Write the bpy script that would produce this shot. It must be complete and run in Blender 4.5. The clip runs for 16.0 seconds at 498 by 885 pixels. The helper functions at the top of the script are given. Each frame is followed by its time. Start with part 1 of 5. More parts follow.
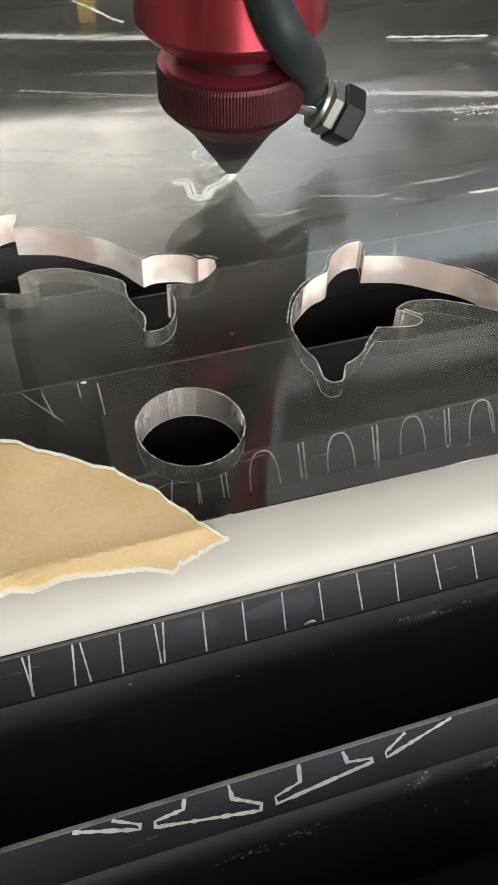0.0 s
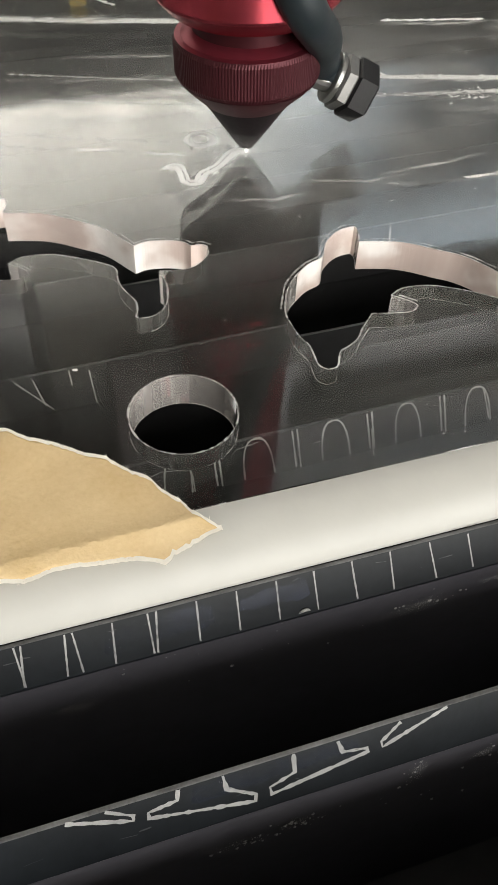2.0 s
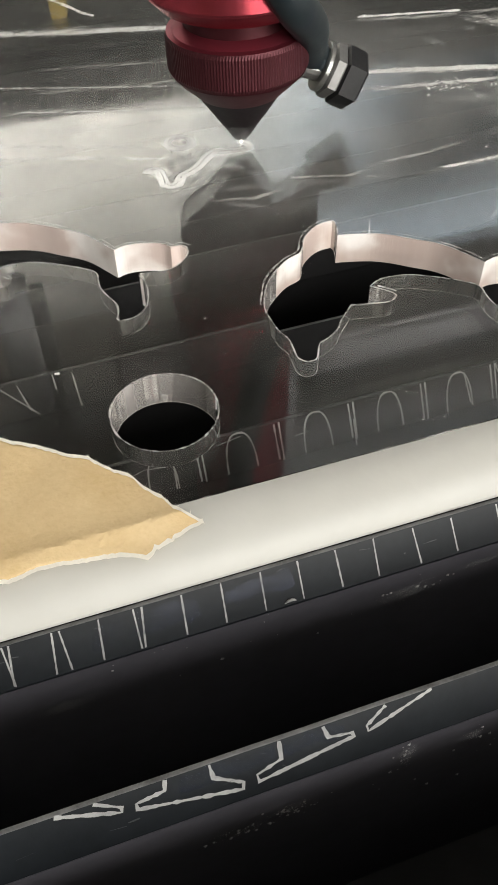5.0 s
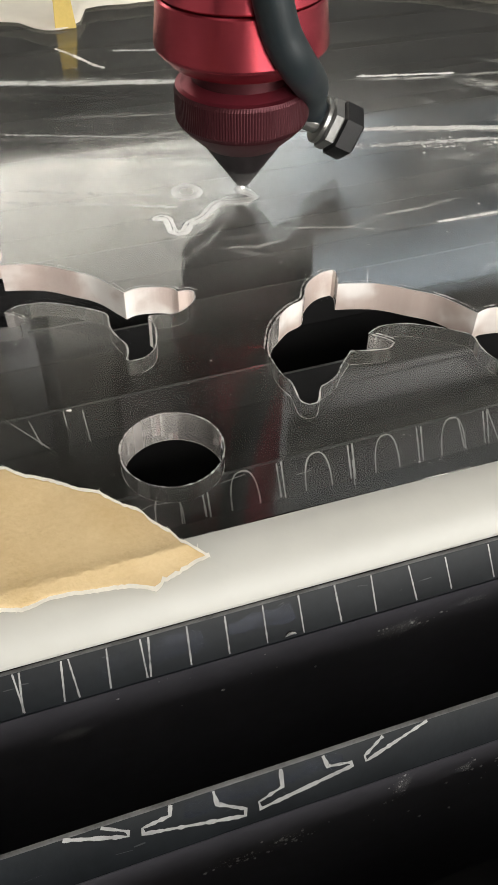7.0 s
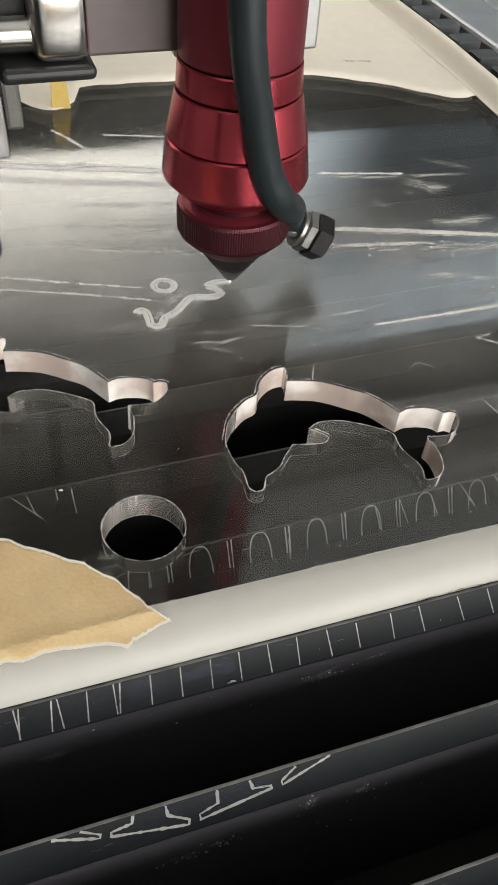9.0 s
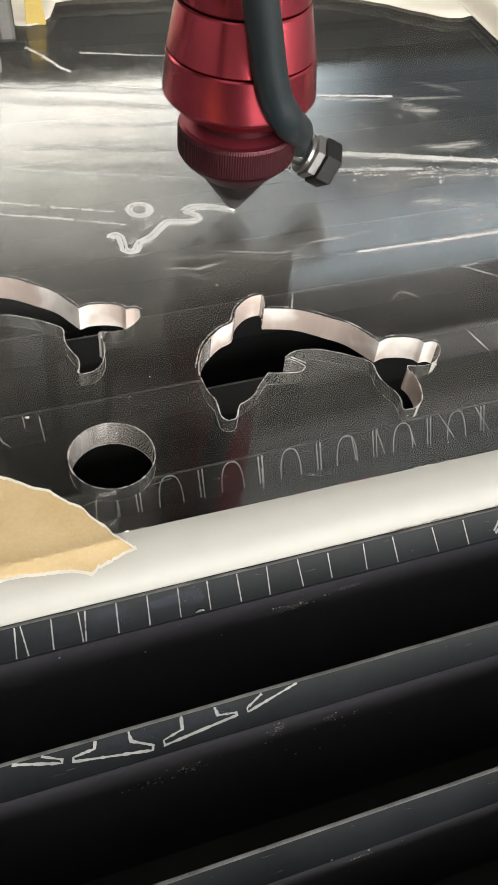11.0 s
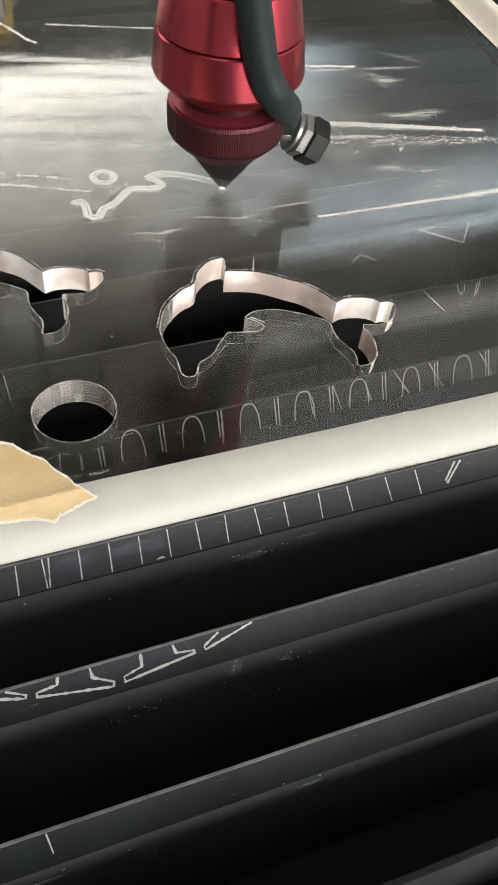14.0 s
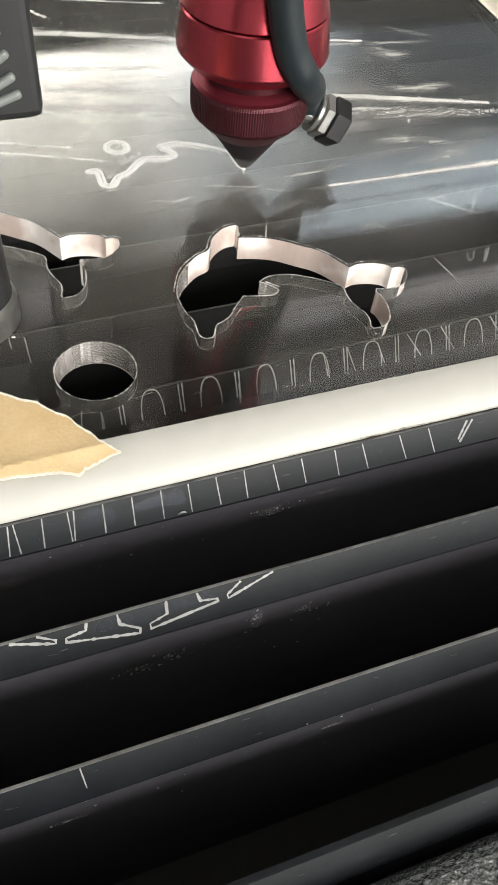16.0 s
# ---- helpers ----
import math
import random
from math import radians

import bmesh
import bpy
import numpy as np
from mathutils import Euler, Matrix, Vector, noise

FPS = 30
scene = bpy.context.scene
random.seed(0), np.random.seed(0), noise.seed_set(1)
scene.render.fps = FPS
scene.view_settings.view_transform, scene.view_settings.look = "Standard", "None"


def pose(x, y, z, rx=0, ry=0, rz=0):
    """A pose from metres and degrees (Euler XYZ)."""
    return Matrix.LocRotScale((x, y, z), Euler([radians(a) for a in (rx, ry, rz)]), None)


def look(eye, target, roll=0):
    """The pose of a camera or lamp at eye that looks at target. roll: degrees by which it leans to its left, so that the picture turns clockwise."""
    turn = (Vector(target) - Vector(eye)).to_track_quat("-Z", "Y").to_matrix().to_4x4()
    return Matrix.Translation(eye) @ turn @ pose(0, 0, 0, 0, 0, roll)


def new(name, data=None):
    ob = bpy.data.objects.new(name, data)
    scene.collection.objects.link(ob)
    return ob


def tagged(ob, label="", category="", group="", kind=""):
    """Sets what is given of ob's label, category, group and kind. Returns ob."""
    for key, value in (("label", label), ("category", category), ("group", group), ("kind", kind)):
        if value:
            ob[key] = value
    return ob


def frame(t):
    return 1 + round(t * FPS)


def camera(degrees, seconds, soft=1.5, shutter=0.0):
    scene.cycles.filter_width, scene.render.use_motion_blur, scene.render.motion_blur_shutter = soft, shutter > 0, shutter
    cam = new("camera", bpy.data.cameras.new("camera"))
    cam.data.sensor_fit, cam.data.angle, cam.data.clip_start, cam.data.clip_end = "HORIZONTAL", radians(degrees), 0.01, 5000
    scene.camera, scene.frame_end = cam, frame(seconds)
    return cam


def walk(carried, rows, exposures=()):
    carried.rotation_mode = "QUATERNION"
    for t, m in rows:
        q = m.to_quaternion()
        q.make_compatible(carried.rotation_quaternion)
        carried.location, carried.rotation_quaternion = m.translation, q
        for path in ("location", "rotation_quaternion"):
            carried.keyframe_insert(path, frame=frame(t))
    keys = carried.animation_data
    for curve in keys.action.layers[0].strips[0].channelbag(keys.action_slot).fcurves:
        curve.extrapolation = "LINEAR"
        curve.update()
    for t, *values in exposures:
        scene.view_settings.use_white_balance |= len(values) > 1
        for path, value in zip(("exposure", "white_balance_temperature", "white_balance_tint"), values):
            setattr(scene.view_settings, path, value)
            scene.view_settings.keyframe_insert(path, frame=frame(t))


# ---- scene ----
# Camera: seconds, place in millimetres, yaw, pitch and roll in degrees.
PATH = [
    (0.0, 43.09, -41.83, 90.96, -19.08, -47.32, 2.58),
    (0.5, 42.99, -41.49, 90.85, -19.43, -47.48, 2.97),
    (1.0, 42.32, -39.96, 90.39, -19.32, -47.75, 3.41),
    (1.5, 43.02, -40.14, 89.80, -19.54, -47.97, 3.14),
    (2.0, 43.49, -41.13, 89.70, -19.70, -48.05, 2.87),
    (2.5, 43.14, -41.30, 89.81, -19.83, -47.93, 2.93),
    (3.0, 44.88, -43.35, 89.06, -20.19, -47.52, 2.11),
    (5.5, 47.62, -45.42, 89.86, -18.00, -47.62, -1.00),
    (6.0, 46.57, -48.60, 91.96, -18.26, -45.41, -0.86),
    (6.5, 44.18, -47.49, 93.71, -19.66, -45.03, 1.29),
    (7.0, 43.69, -47.14, 93.51, -19.64, -45.01, 1.49),
    (7.5, 43.36, -46.56, 97.75, -19.04, -45.36, 1.92),
    (7.6, 42.93, -47.48, 100.10, -18.42, -45.16, 1.70),
    (7.7, 44.72, -50.21, 101.09, -16.84, -43.78, 0.40),
    (7.8, 46.78, -53.57, 109.88, -16.09, -42.22, -0.03),
    (7.9, 44.37, -56.02, 118.81, -17.83, -41.35, 2.69),
    (8.0, 42.13, -54.53, 127.27, -19.77, -42.49, 5.01),
    (8.5, 39.99, -57.20, 130.00, -21.48, -43.70, 5.19),
    (8.7, 40.20, -57.74, 129.74, -22.61, -44.06, 5.86),
    (10.8, 46.46, -58.93, 123.52, -23.72, -48.74, 7.06),
    (11.0, 46.31, -59.27, 123.46, -23.90, -48.75, 7.16),
    (11.5, 47.72, -60.37, 123.68, -24.72, -48.92, 7.60),
    (12.0, 45.68, -61.77, 123.22, -24.89, -49.10, 7.28),
    (12.5, 45.58, -65.10, 123.19, -24.95, -49.49, 6.81),
    (13.0, 47.22, -66.71, 122.04, -24.90, -49.70, 6.79),
    (13.5, 50.75, -68.73, 122.74, -25.47, -49.71, 7.18),
    (14.0, 48.84, -69.16, 124.00, -25.62, -49.65, 7.75),
    (14.5, 49.55, -69.62, 124.44, -25.97, -49.60, 7.92),
    (15.0, 46.80, -70.11, 124.66, -26.27, -49.71, 8.24),
    (15.5, 44.42, -72.44, 123.09, -26.36, -49.90, 8.17),
    (16.0, 42.13, -74.81, 121.91, -26.18, -50.20, 7.93),
]
MM = 0.001


def aim(x, y, z, yaw, pitch, roll):
    eye = Vector((x, y, z)) * MM
    yaw, pitch = radians(yaw), radians(pitch)
    ahead = Vector((-math.sin(yaw) * math.cos(pitch), math.cos(yaw) * math.cos(pitch), math.sin(pitch)))
    return look(eye, eye + ahead, roll)


cam = camera(34.31, 16.0)
EXPOSURES = [(0.0, 0.02), (7.4, -0.02), (8.0, -0.28), (8.7, -0.25), (10.8, 0.15), (13.0, 0.16), (15.0, 0.22), (16.0, 0.4)]
walk(cam, [(t, aim(*p)) for t, *p in PATH], EXPOSURES)

# ---- world and light ----
world = bpy.data.worlds.new("world")
scene.world = world
world.use_nodes = True
wn = world.node_tree
sky = wn.nodes.new("ShaderNodeTexSky")
sky.sky_type, sky.sun_disc = "NISHITA", False
sky.sun_elevation, sky.sun_rotation = radians(35), radians(200)
wn.links.new(sky.outputs[0], wn.nodes["Background"].inputs[0])
wn.nodes["Background"].inputs[1].default_value = 0.12


def area(name, place, target, sx, sy, watts, colour):
    data = bpy.data.lights.new(name, "AREA")
    data.shape, data.size, data.size_y, data.energy, data.color = "RECTANGLE", sx, sy, watts, colour
    ob = new(name, data)
    ob.matrix_world = look(place, target)
    return ob


WINDOW = (-1.9, 2.3, 0.96, 2.4)  # x from, x to, z from, z to, in the back wall
DOORWAY = (-0.1, 2.3, -0.9, 1.5)  # the open workshop door in the front wall
BACK, FRONT = 2.2, -2.0
area("doorway_light", (1.1, FRONT - 0.02, 0.72), (0.75, 0, 0.5), 2.3, 1.5, 93, (1.0, 0.965, 0.9))


# ---- materials ----
def material(name, colour, rough=0.5, metal=0.0, vary=0.15, scale=200.0, bump=0.0, bump_scale=600.0, spec=0.5, second=None, coat=0.0):
    """A surface with variation at two scales; colour shifts towards `second` (or darker) where stained."""
    m = bpy.data.materials.new(name)
    m.use_nodes = True
    n, l = m.node_tree.nodes, m.node_tree.links
    b = n["Principled BSDF"]
    co = n.new("ShaderNodeTexCoord")
    big, fine = n.new("ShaderNodeTexNoise"), n.new("ShaderNodeTexNoise")
    big.inputs["Scale"].default_value, fine.inputs["Scale"].default_value = scale * 0.18, scale * 3
    big.inputs["Detail"].default_value, fine.inputs["Detail"].default_value = 6, 3
    for t in (big, fine):
        l.new(co.outputs["Object"], t.inputs["Vector"])
    add = n.new("ShaderNodeMath")
    add.operation = "MULTIPLY_ADD"
    add.inputs[1].default_value = 0.35
    l.new(fine.outputs[0], add.inputs[0])
    l.new(big.outputs[0], add.inputs[2])
    ramp = n.new("ShaderNodeMapRange")
    ramp.inputs["From Min"].default_value, ramp.inputs["From Max"].default_value = 0.45, 0.95
    l.new(add.outputs[0], ramp.inputs["Value"])
    mix = n.new("ShaderNodeMix")
    mix.data_type = "RGBA"
    dark = second or tuple(c * (1 - vary * 2) for c in colour)
    mix.inputs["A"].default_value, mix.inputs["B"].default_value = (*colour, 1), (*dark, 1)
    l.new(ramp.outputs[0], mix.inputs["Factor"])
    l.new(mix.outputs["Result"], b.inputs["Base Color"])
    rr = n.new("ShaderNodeMapRange")
    rr.inputs["To Min"].default_value, rr.inputs["To Max"].default_value = max(rough - 0.08, 0.02), min(rough + 0.1, 1)
    l.new(add.outputs[0], rr.inputs["Value"])
    l.new(rr.outputs[0], b.inputs["Roughness"])
    b.inputs["Metallic"].default_value = metal
    b.inputs["Specular IOR Level"].default_value = spec
    b.inputs["Coat Weight"].default_value = coat
    if bump:
        bn, bu = n.new("ShaderNodeTexNoise"), n.new("ShaderNodeBump")
        bn.inputs["Scale"].default_value, bn.inputs["Detail"].default_value = bump_scale, 4
        bu.inputs["Strength"].default_value, bu.inputs["Distance"].default_value = bump, (1.0 if bump >= 1 else 0.3) / bump_scale
        l.new(co.outputs["Object"], bn.inputs["Vector"])
        l.new(bn.outputs[0], bu.inputs["Height"])
        l.new(bu.outputs[0], b.inputs["Normal"])
    return m


def acrylic():
    """Clear cast acrylic with faint dust and wipe marks on it."""
    m = bpy.data.materials.new("clear_acrylic")
    m.use_nodes = True
    n, l = m.node_tree.nodes, m.node_tree.links
    b = n["Principled BSDF"]
    b.inputs["Base Color"].default_value = (0.93, 0.94, 0.92, 1)
    b.inputs["Transmission Weight"].default_value = 1.0
    b.inputs["IOR"].default_value = 1.49
    co, no, mp = n.new("ShaderNodeTexCoord"), n.new("ShaderNodeTexNoise"), n.new("ShaderNodeMapping")
    mp.inputs["Scale"].default_value = (1, 2.5, 1)
    no.inputs["Scale"].default_value, no.inputs["Detail"].default_value = 22, 7
    l.new(co.outputs["Object"], mp.inputs["Vector"])
    l.new(mp.outputs[0], no.inputs["Vector"])
    r = n.new("ShaderNodeMapRange")
    r.inputs["From Min"].default_value, r.inputs["From Max"].default_value = 0.4, 0.75
    r.inputs["To Min"].default_value, r.inputs["To Max"].default_value = 0.03, 0.085
    l.new(no.outputs[0], r.inputs["Value"])
    l.new(r.outputs[0], b.inputs["Roughness"])
    return m


def dusty(clear):
    """The same acrylic with thin, patchy dust and painted-in haze, thickest in wiped smears."""
    m = clear.copy()
    m.name = "dust_and_haze_acrylic"
    n, l = m.node_tree.nodes, m.node_tree.links
    b, out = n["Principled BSDF"], n["Material Output"]
    co = n.new("ShaderNodeTexCoord")
    mp, no, fine = n.new("ShaderNodeMapping"), n.new("ShaderNodeTexNoise"), n.new("ShaderNodeTexNoise")
    mp.inputs["Scale"].default_value, mp.inputs["Rotation"].default_value = (1, 1.8, 1), (0, 0, 0.25)
    no.inputs["Scale"].default_value, no.inputs["Detail"].default_value, no.inputs["Distortion"].default_value = 17, 5, 1.0
    fine.inputs["Scale"].default_value, fine.inputs["Detail"].default_value = 90, 4
    l.new(co.outputs["Object"], mp.inputs["Vector"])
    l.new(mp.outputs[0], no.inputs["Vector"])
    l.new(mp.outputs[0], fine.inputs["Vector"])
    # smoke haze round the working place is put in as extra dust colour
    sub, leng, near = n.new("ShaderNodeVectorMath"), n.new("ShaderNodeVectorMath"), n.new("ShaderNodeMapRange")
    sub.operation, leng.operation = "SUBTRACT", "LENGTH"
    sub.inputs[1].default_value = (0.1, 0.15, 0)
    l.new(co.outputs["Object"], sub.inputs[0])
    l.new(sub.outputs[0], leng.inputs[0])
    near.interpolation_type = "SMOOTHSTEP"
    near.inputs["From Min"].default_value, near.inputs["From Max"].default_value = 0.02, 0.15
    near.inputs["To Min"].default_value, near.inputs["To Max"].default_value = 0.085, 0.028
    l.new(leng.outputs["Value"], near.inputs["Value"])
    r = n.new("ShaderNodeMapRange")
    r.inputs["From Min"].default_value, r.inputs["From Max"].default_value = 0.3, 0.75
    r.inputs["To Min"].default_value, r.inputs["To Max"].default_value = 0.35, 1.6
    l.new(no.outputs[0], r.inputs["Value"])
    f = n.new("ShaderNodeMapRange")
    f.inputs["To Min"].default_value, f.inputs["To Max"].default_value = 0.9, 1.1
    l.new(fine.outputs[0], f.inputs["Value"])
    m1, m2 = n.new("ShaderNodeMath"), n.new("ShaderNodeMath")
    m1.operation = m2.operation = "MULTIPLY"
    l.new(near.outputs[0], m1.inputs[0])
    l.new(r.outputs[0], m1.inputs[1])
    l.new(m1.outputs[0], m2.inputs[0])
    l.new(f.outputs[0], m2.inputs[1])
    dust, mix = n.new("ShaderNodeBsdfPrincipled"), n.new("ShaderNodeMixShader")
    dust.inputs["Base Color"].default_value, dust.inputs["Roughness"].default_value = (0.62, 0.6, 0.54, 1), 0.42
    l.new(m2.outputs[0], mix.inputs[0])
    l.new(b.outputs[0], mix.inputs[1])
    l.new(dust.outputs[0], mix.inputs[2])
    l.new(mix.outputs[0], out.inputs["Surface"])
    return m


ACRYLIC = acrylic()
ACRYLIC_TOP = dusty(ACRYLIC)
ACRYLIC_LOW = ACRYLIC.copy()
ACRYLIC_LOW.name = "scuffed_acrylic_underside"
scuffed = next(k for k in ACRYLIC_LOW.node_tree.nodes if k.bl_idname == "ShaderNodeMapRange")
scuffed.inputs["To Min"].default_value, scuffed.inputs["To Max"].default_value = 0.015, 0.04


def cut_face():
    """Piped light painted on a laser-cut face: milky, with soft brownish patches, fine upright streaks."""
    m = bpy.data.materials.new("piped_light_cut_face")
    m.use_nodes = True
    n, l = m.node_tree.nodes, m.node_tree.links
    b = n["Principled BSDF"]
    co = n.new("ShaderNodeTexCoord")
    fac = []
    for stretch, scale, detail, lo, hi in (((1, 1, 1), 75, 3, 0.38, 0.62), ((1, 1, 0.04), 900, 3, 0.3, 0.75)):
        mp, no, r = n.new("ShaderNodeMapping"), n.new("ShaderNodeTexNoise"), n.new("ShaderNodeMapRange")
        mp.inputs["Scale"].default_value = stretch
        no.inputs["Scale"].default_value, no.inputs["Detail"].default_value = scale, detail
        r.interpolation_type = "SMOOTHSTEP"
        r.inputs["From Min"].default_value, r.inputs["From Max"].default_value = lo, hi
        l.new(co.outputs["Object"], mp.inputs["Vector"])
        l.new(mp.outputs[0], no.inputs["Vector"])
        l.new(no.outputs[0], r.inputs["Value"])
        fac.append(r)
    mix, mix2 = n.new("ShaderNodeMix"), n.new("ShaderNodeMix")
    mix.data_type = mix2.data_type = "RGBA"
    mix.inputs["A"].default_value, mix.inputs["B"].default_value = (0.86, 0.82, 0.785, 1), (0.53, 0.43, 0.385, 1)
    l.new(fac[0].outputs[0], mix.inputs["Factor"])
    weak = n.new("ShaderNodeMath")
    weak.operation = "MULTIPLY"
    weak.inputs[1].default_value = 0.15
    l.new(fac[1].outputs[0], weak.inputs[0])
    l.new(weak.outputs[0], mix2.inputs["Factor"])
    l.new(mix.outputs["Result"], mix2.inputs["A"])
    mix2.inputs["B"].default_value = (0.62, 0.56, 0.52, 1)
    l.new(mix2.outputs["Result"], b.inputs["Base Color"])
    b.inputs["Roughness"].default_value = 0.22
    b.inputs["Coat Weight"].default_value, b.inputs["Coat Roughness"].default_value = 0.5, 0.08
    return m


PIPED_LIGHT = cut_face()


def see_through(name, base, colour, share, rough, stretch=(1, 1, 1), scales=(110, 900), feather=False):
    """A pale film over the given surface (or over nothing), thin or thick by patches."""
    m = bpy.data.materials.new(name)
    m.use_nodes = True
    n, l = m.node_tree.nodes, m.node_tree.links
    b = n["Principled BSDF"]
    b.inputs["Base Color"].default_value, b.inputs["Roughness"].default_value = (*colour, 1), rough
    if base == "clear":
        other = n.new("ShaderNodeBsdfTransparent")
    else:
        other = n.new("ShaderNodeBsdfGlass")
        other.inputs["IOR"].default_value, other.inputs["Roughness"].default_value = 1.49, 0.03
    co, no, fine, mul, r = n.new("ShaderNodeTexCoord"), n.new("ShaderNodeTexNoise"), n.new("ShaderNodeTexNoise"), n.new("ShaderNodeMath"), n.new("ShaderNodeMapRange")
    mp = n.new("ShaderNodeMapping")
    mp.inputs["Scale"].default_value, mp.inputs["Rotation"].default_value = stretch, (0, 0, 0.2 if feather else 0)
    no.inputs["Scale"].default_value, no.inputs["Detail"].default_value = scales[0], 5
    fine.inputs["Scale"].default_value, fine.inputs["Detail"].default_value = scales[1], 4
    mul.operation = "MULTIPLY"
    l.new(co.outputs["Object"], mp.inputs["Vector"])
    l.new(mp.outputs[0], no.inputs["Vector"])
    l.new(mp.outputs[0], fine.inputs["Vector"])
    l.new(no.outputs[0], mul.inputs[0])
    l.new(fine.outputs[0], mul.inputs[1])
    r.inputs["From Min"].default_value, r.inputs["From Max"].default_value = 0.14, 0.42
    r.inputs["To Min"].default_value, r.inputs["To Max"].default_value = share
    l.new(mul.outputs[0], r.inputs["Value"])
    mix = n.new("ShaderNodeMixShader")
    share_out = r.outputs[0]
    if feather:
        # thins out towards the borders of the patch
        sep = n.new("ShaderNodeSeparateXYZ")
        l.new(co.outputs["UV"], sep.inputs[0])
        for axis in ("X", "Y"):
            sq, inv, both = n.new("ShaderNodeMath"), n.new("ShaderNodeMath"), n.new("ShaderNodeMath")
            sq.operation, inv.operation, both.operation, inv.use_clamp = "MULTIPLY", "SUBTRACT", "MULTIPLY", True
            l.new(sep.outputs[axis], sq.inputs[0])
            l.new(sep.outputs[axis], sq.inputs[1])
            inv.inputs[0].default_value = 1.0
            l.new(sq.outputs[0], inv.inputs[1])
            l.new(share_out, both.inputs[0])
            l.new(inv.outputs[0], both.inputs[1])
            share_out = both.outputs[0]
    l.new(share_out, mix.inputs[0])
    l.new(other.outputs[0], mix.inputs[1])
    l.new(b.outputs[0], mix.inputs[2])
    l.new(mix.outputs[0], n["Material Output"].inputs["Surface"])
    return m


# Weaker share of the painted piped light, for the remaining far faces.
HALF_PIPED_LIGHT = see_through("half_piped_light_cut_face", "glass", (0.6, 0.56, 0.53), (0.18, 0.42), 0.25, (1, 1, 0.12), (60, 200))
CLEAR_CUT = see_through("clear_cut_face", "glass", (0.62, 0.6, 0.57), (0.0, 0.11), 0.3, (1, 1, 0.12), (60, 300))
FAINT = see_through("faint_wipe_mark", "clear", (0.8, 0.79, 0.76), (0.0, 0.4), 0.35, (0.4, 1, 1), (150, 700), True)
SHEEN = see_through("painted_blue_sheen", "clear", (0.014, 0.022, 0.05), (0.0, 0.6), 0.35, (0.5, 1, 1), (60, 400))
BURN = see_through("burnt_stain", "clear", (0.1, 0.065, 0.04), (0.0, 0.75), 0.6, (0.5, 1, 1), (300, 1500))
RIM = see_through("cut_rim", "clear", (0.84, 0.83, 0.8), (0.08, 0.75), 0.15)
SMEAR = see_through("wiped_smear", "clear", (0.86, 0.85, 0.8), (0.0, 0.85), 0.16, (0.16, 1, 1), (150, 700), True)
SMUDGE = see_through("dust_smudge", "clear", (0.7, 0.7, 0.7), (0.0, 0.6), 0.7, (1, 1, 1), (150, 500), True)
DENSE = see_through("scraped_white_streak", "clear", (0.93, 0.93, 0.91), (0.6, 1.8), 0.12, (0.1, 1, 1), (150, 600), True)
VEIL = see_through("cut_depth", "clear", (0.88, 0.88, 0.85), (0.12, 0.5), 0.25, (1, 1, 0.12), (300, 900))
STEEL_BLACK = material("blackened_steel", (0.0032, 0.0042, 0.0054), 0.38, 0.0, 0.3, 260, 0.08, 900, 0.2, (0.009, 0.0115, 0.0145))
# Darker steel for slats under the sheet: the sheet's shade as base colour.
STEEL_SHADED = material("shaded_steel", (0.0065, 0.0065, 0.0068), 0.75, 0.0, 0.3, 240, 0.0, 900, 0.05, (0.0105, 0.0103, 0.0105))
CREST_SHADED = material("shaded_slat_crest", (0.03, 0.031, 0.032), 0.5, 0.2, 0.3, 900)
# Web colour is raised to imitate lens haze over the dark gaps.
WEB = material("haze_lifted_slat_web", (0.05, 0.049, 0.056), 0.9, 0.0, 0.2, 90, 0.1, 500, 0.1, (0.075, 0.073, 0.084))
SCUFF = material("faint_scuff", (0.04, 0.044, 0.046), 0.5, 0.1, 0.3, 900)
TRAY = material("sooty_tray", (0.03, 0.029, 0.03), 0.8, 0.0, 0.3, 60)
STEEL_WORN = material("worn_slat_edge", (0.2, 0.2, 0.2), 0.45, 0.5, 0.35, 900, 0.3, 2000)
SCRATCH = material("scratched_bare_metal", (0.37, 0.37, 0.36), 0.5, 0.2, 0.3, 1200, 0.4, 3000, 0.5, (0.2, 0.2, 0.2))
UNDER_SCRATCH = material("scratched_metal_under_sheet", (0.45, 0.45, 0.44), 0.5, 0.2, 0.3, 900, 0.4, 3000, 0.5, (0.16, 0.16, 0.16))
MILKY = material("milky_plastic", (0.46, 0.452, 0.418), 0.38, 0.0, 0.07, 60, 0.05, 300)
KRAFT = material("kraft_paper", (0.66, 0.48, 0.25), 0.9, 0.0, 0.12, 420, 0.6, 1100, 0.2, (0.8, 0.62, 0.37))
TORN = material("torn_paper_fibre", (0.97, 0.93, 0.83), 0.95, 0.0, 0.06, 900, 0.2, 3000, 0.1)
CREAM = material("cream_protective_paper", (0.93, 0.86, 0.75), 0.85, 0.0, 0.06, 60, 0.2, 600, 0.2)
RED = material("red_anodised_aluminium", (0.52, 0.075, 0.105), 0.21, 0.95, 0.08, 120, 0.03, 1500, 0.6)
# Darker copy of the red, with the tube's shade put into its colour.
RED_SHADED = material("shaded_red_anodised_aluminium", (0.24, 0.036, 0.055), 0.38, 0.7, 0.08, 120, 0.03, 1500, 0.6)
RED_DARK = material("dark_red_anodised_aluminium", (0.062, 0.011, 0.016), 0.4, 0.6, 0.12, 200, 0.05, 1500)
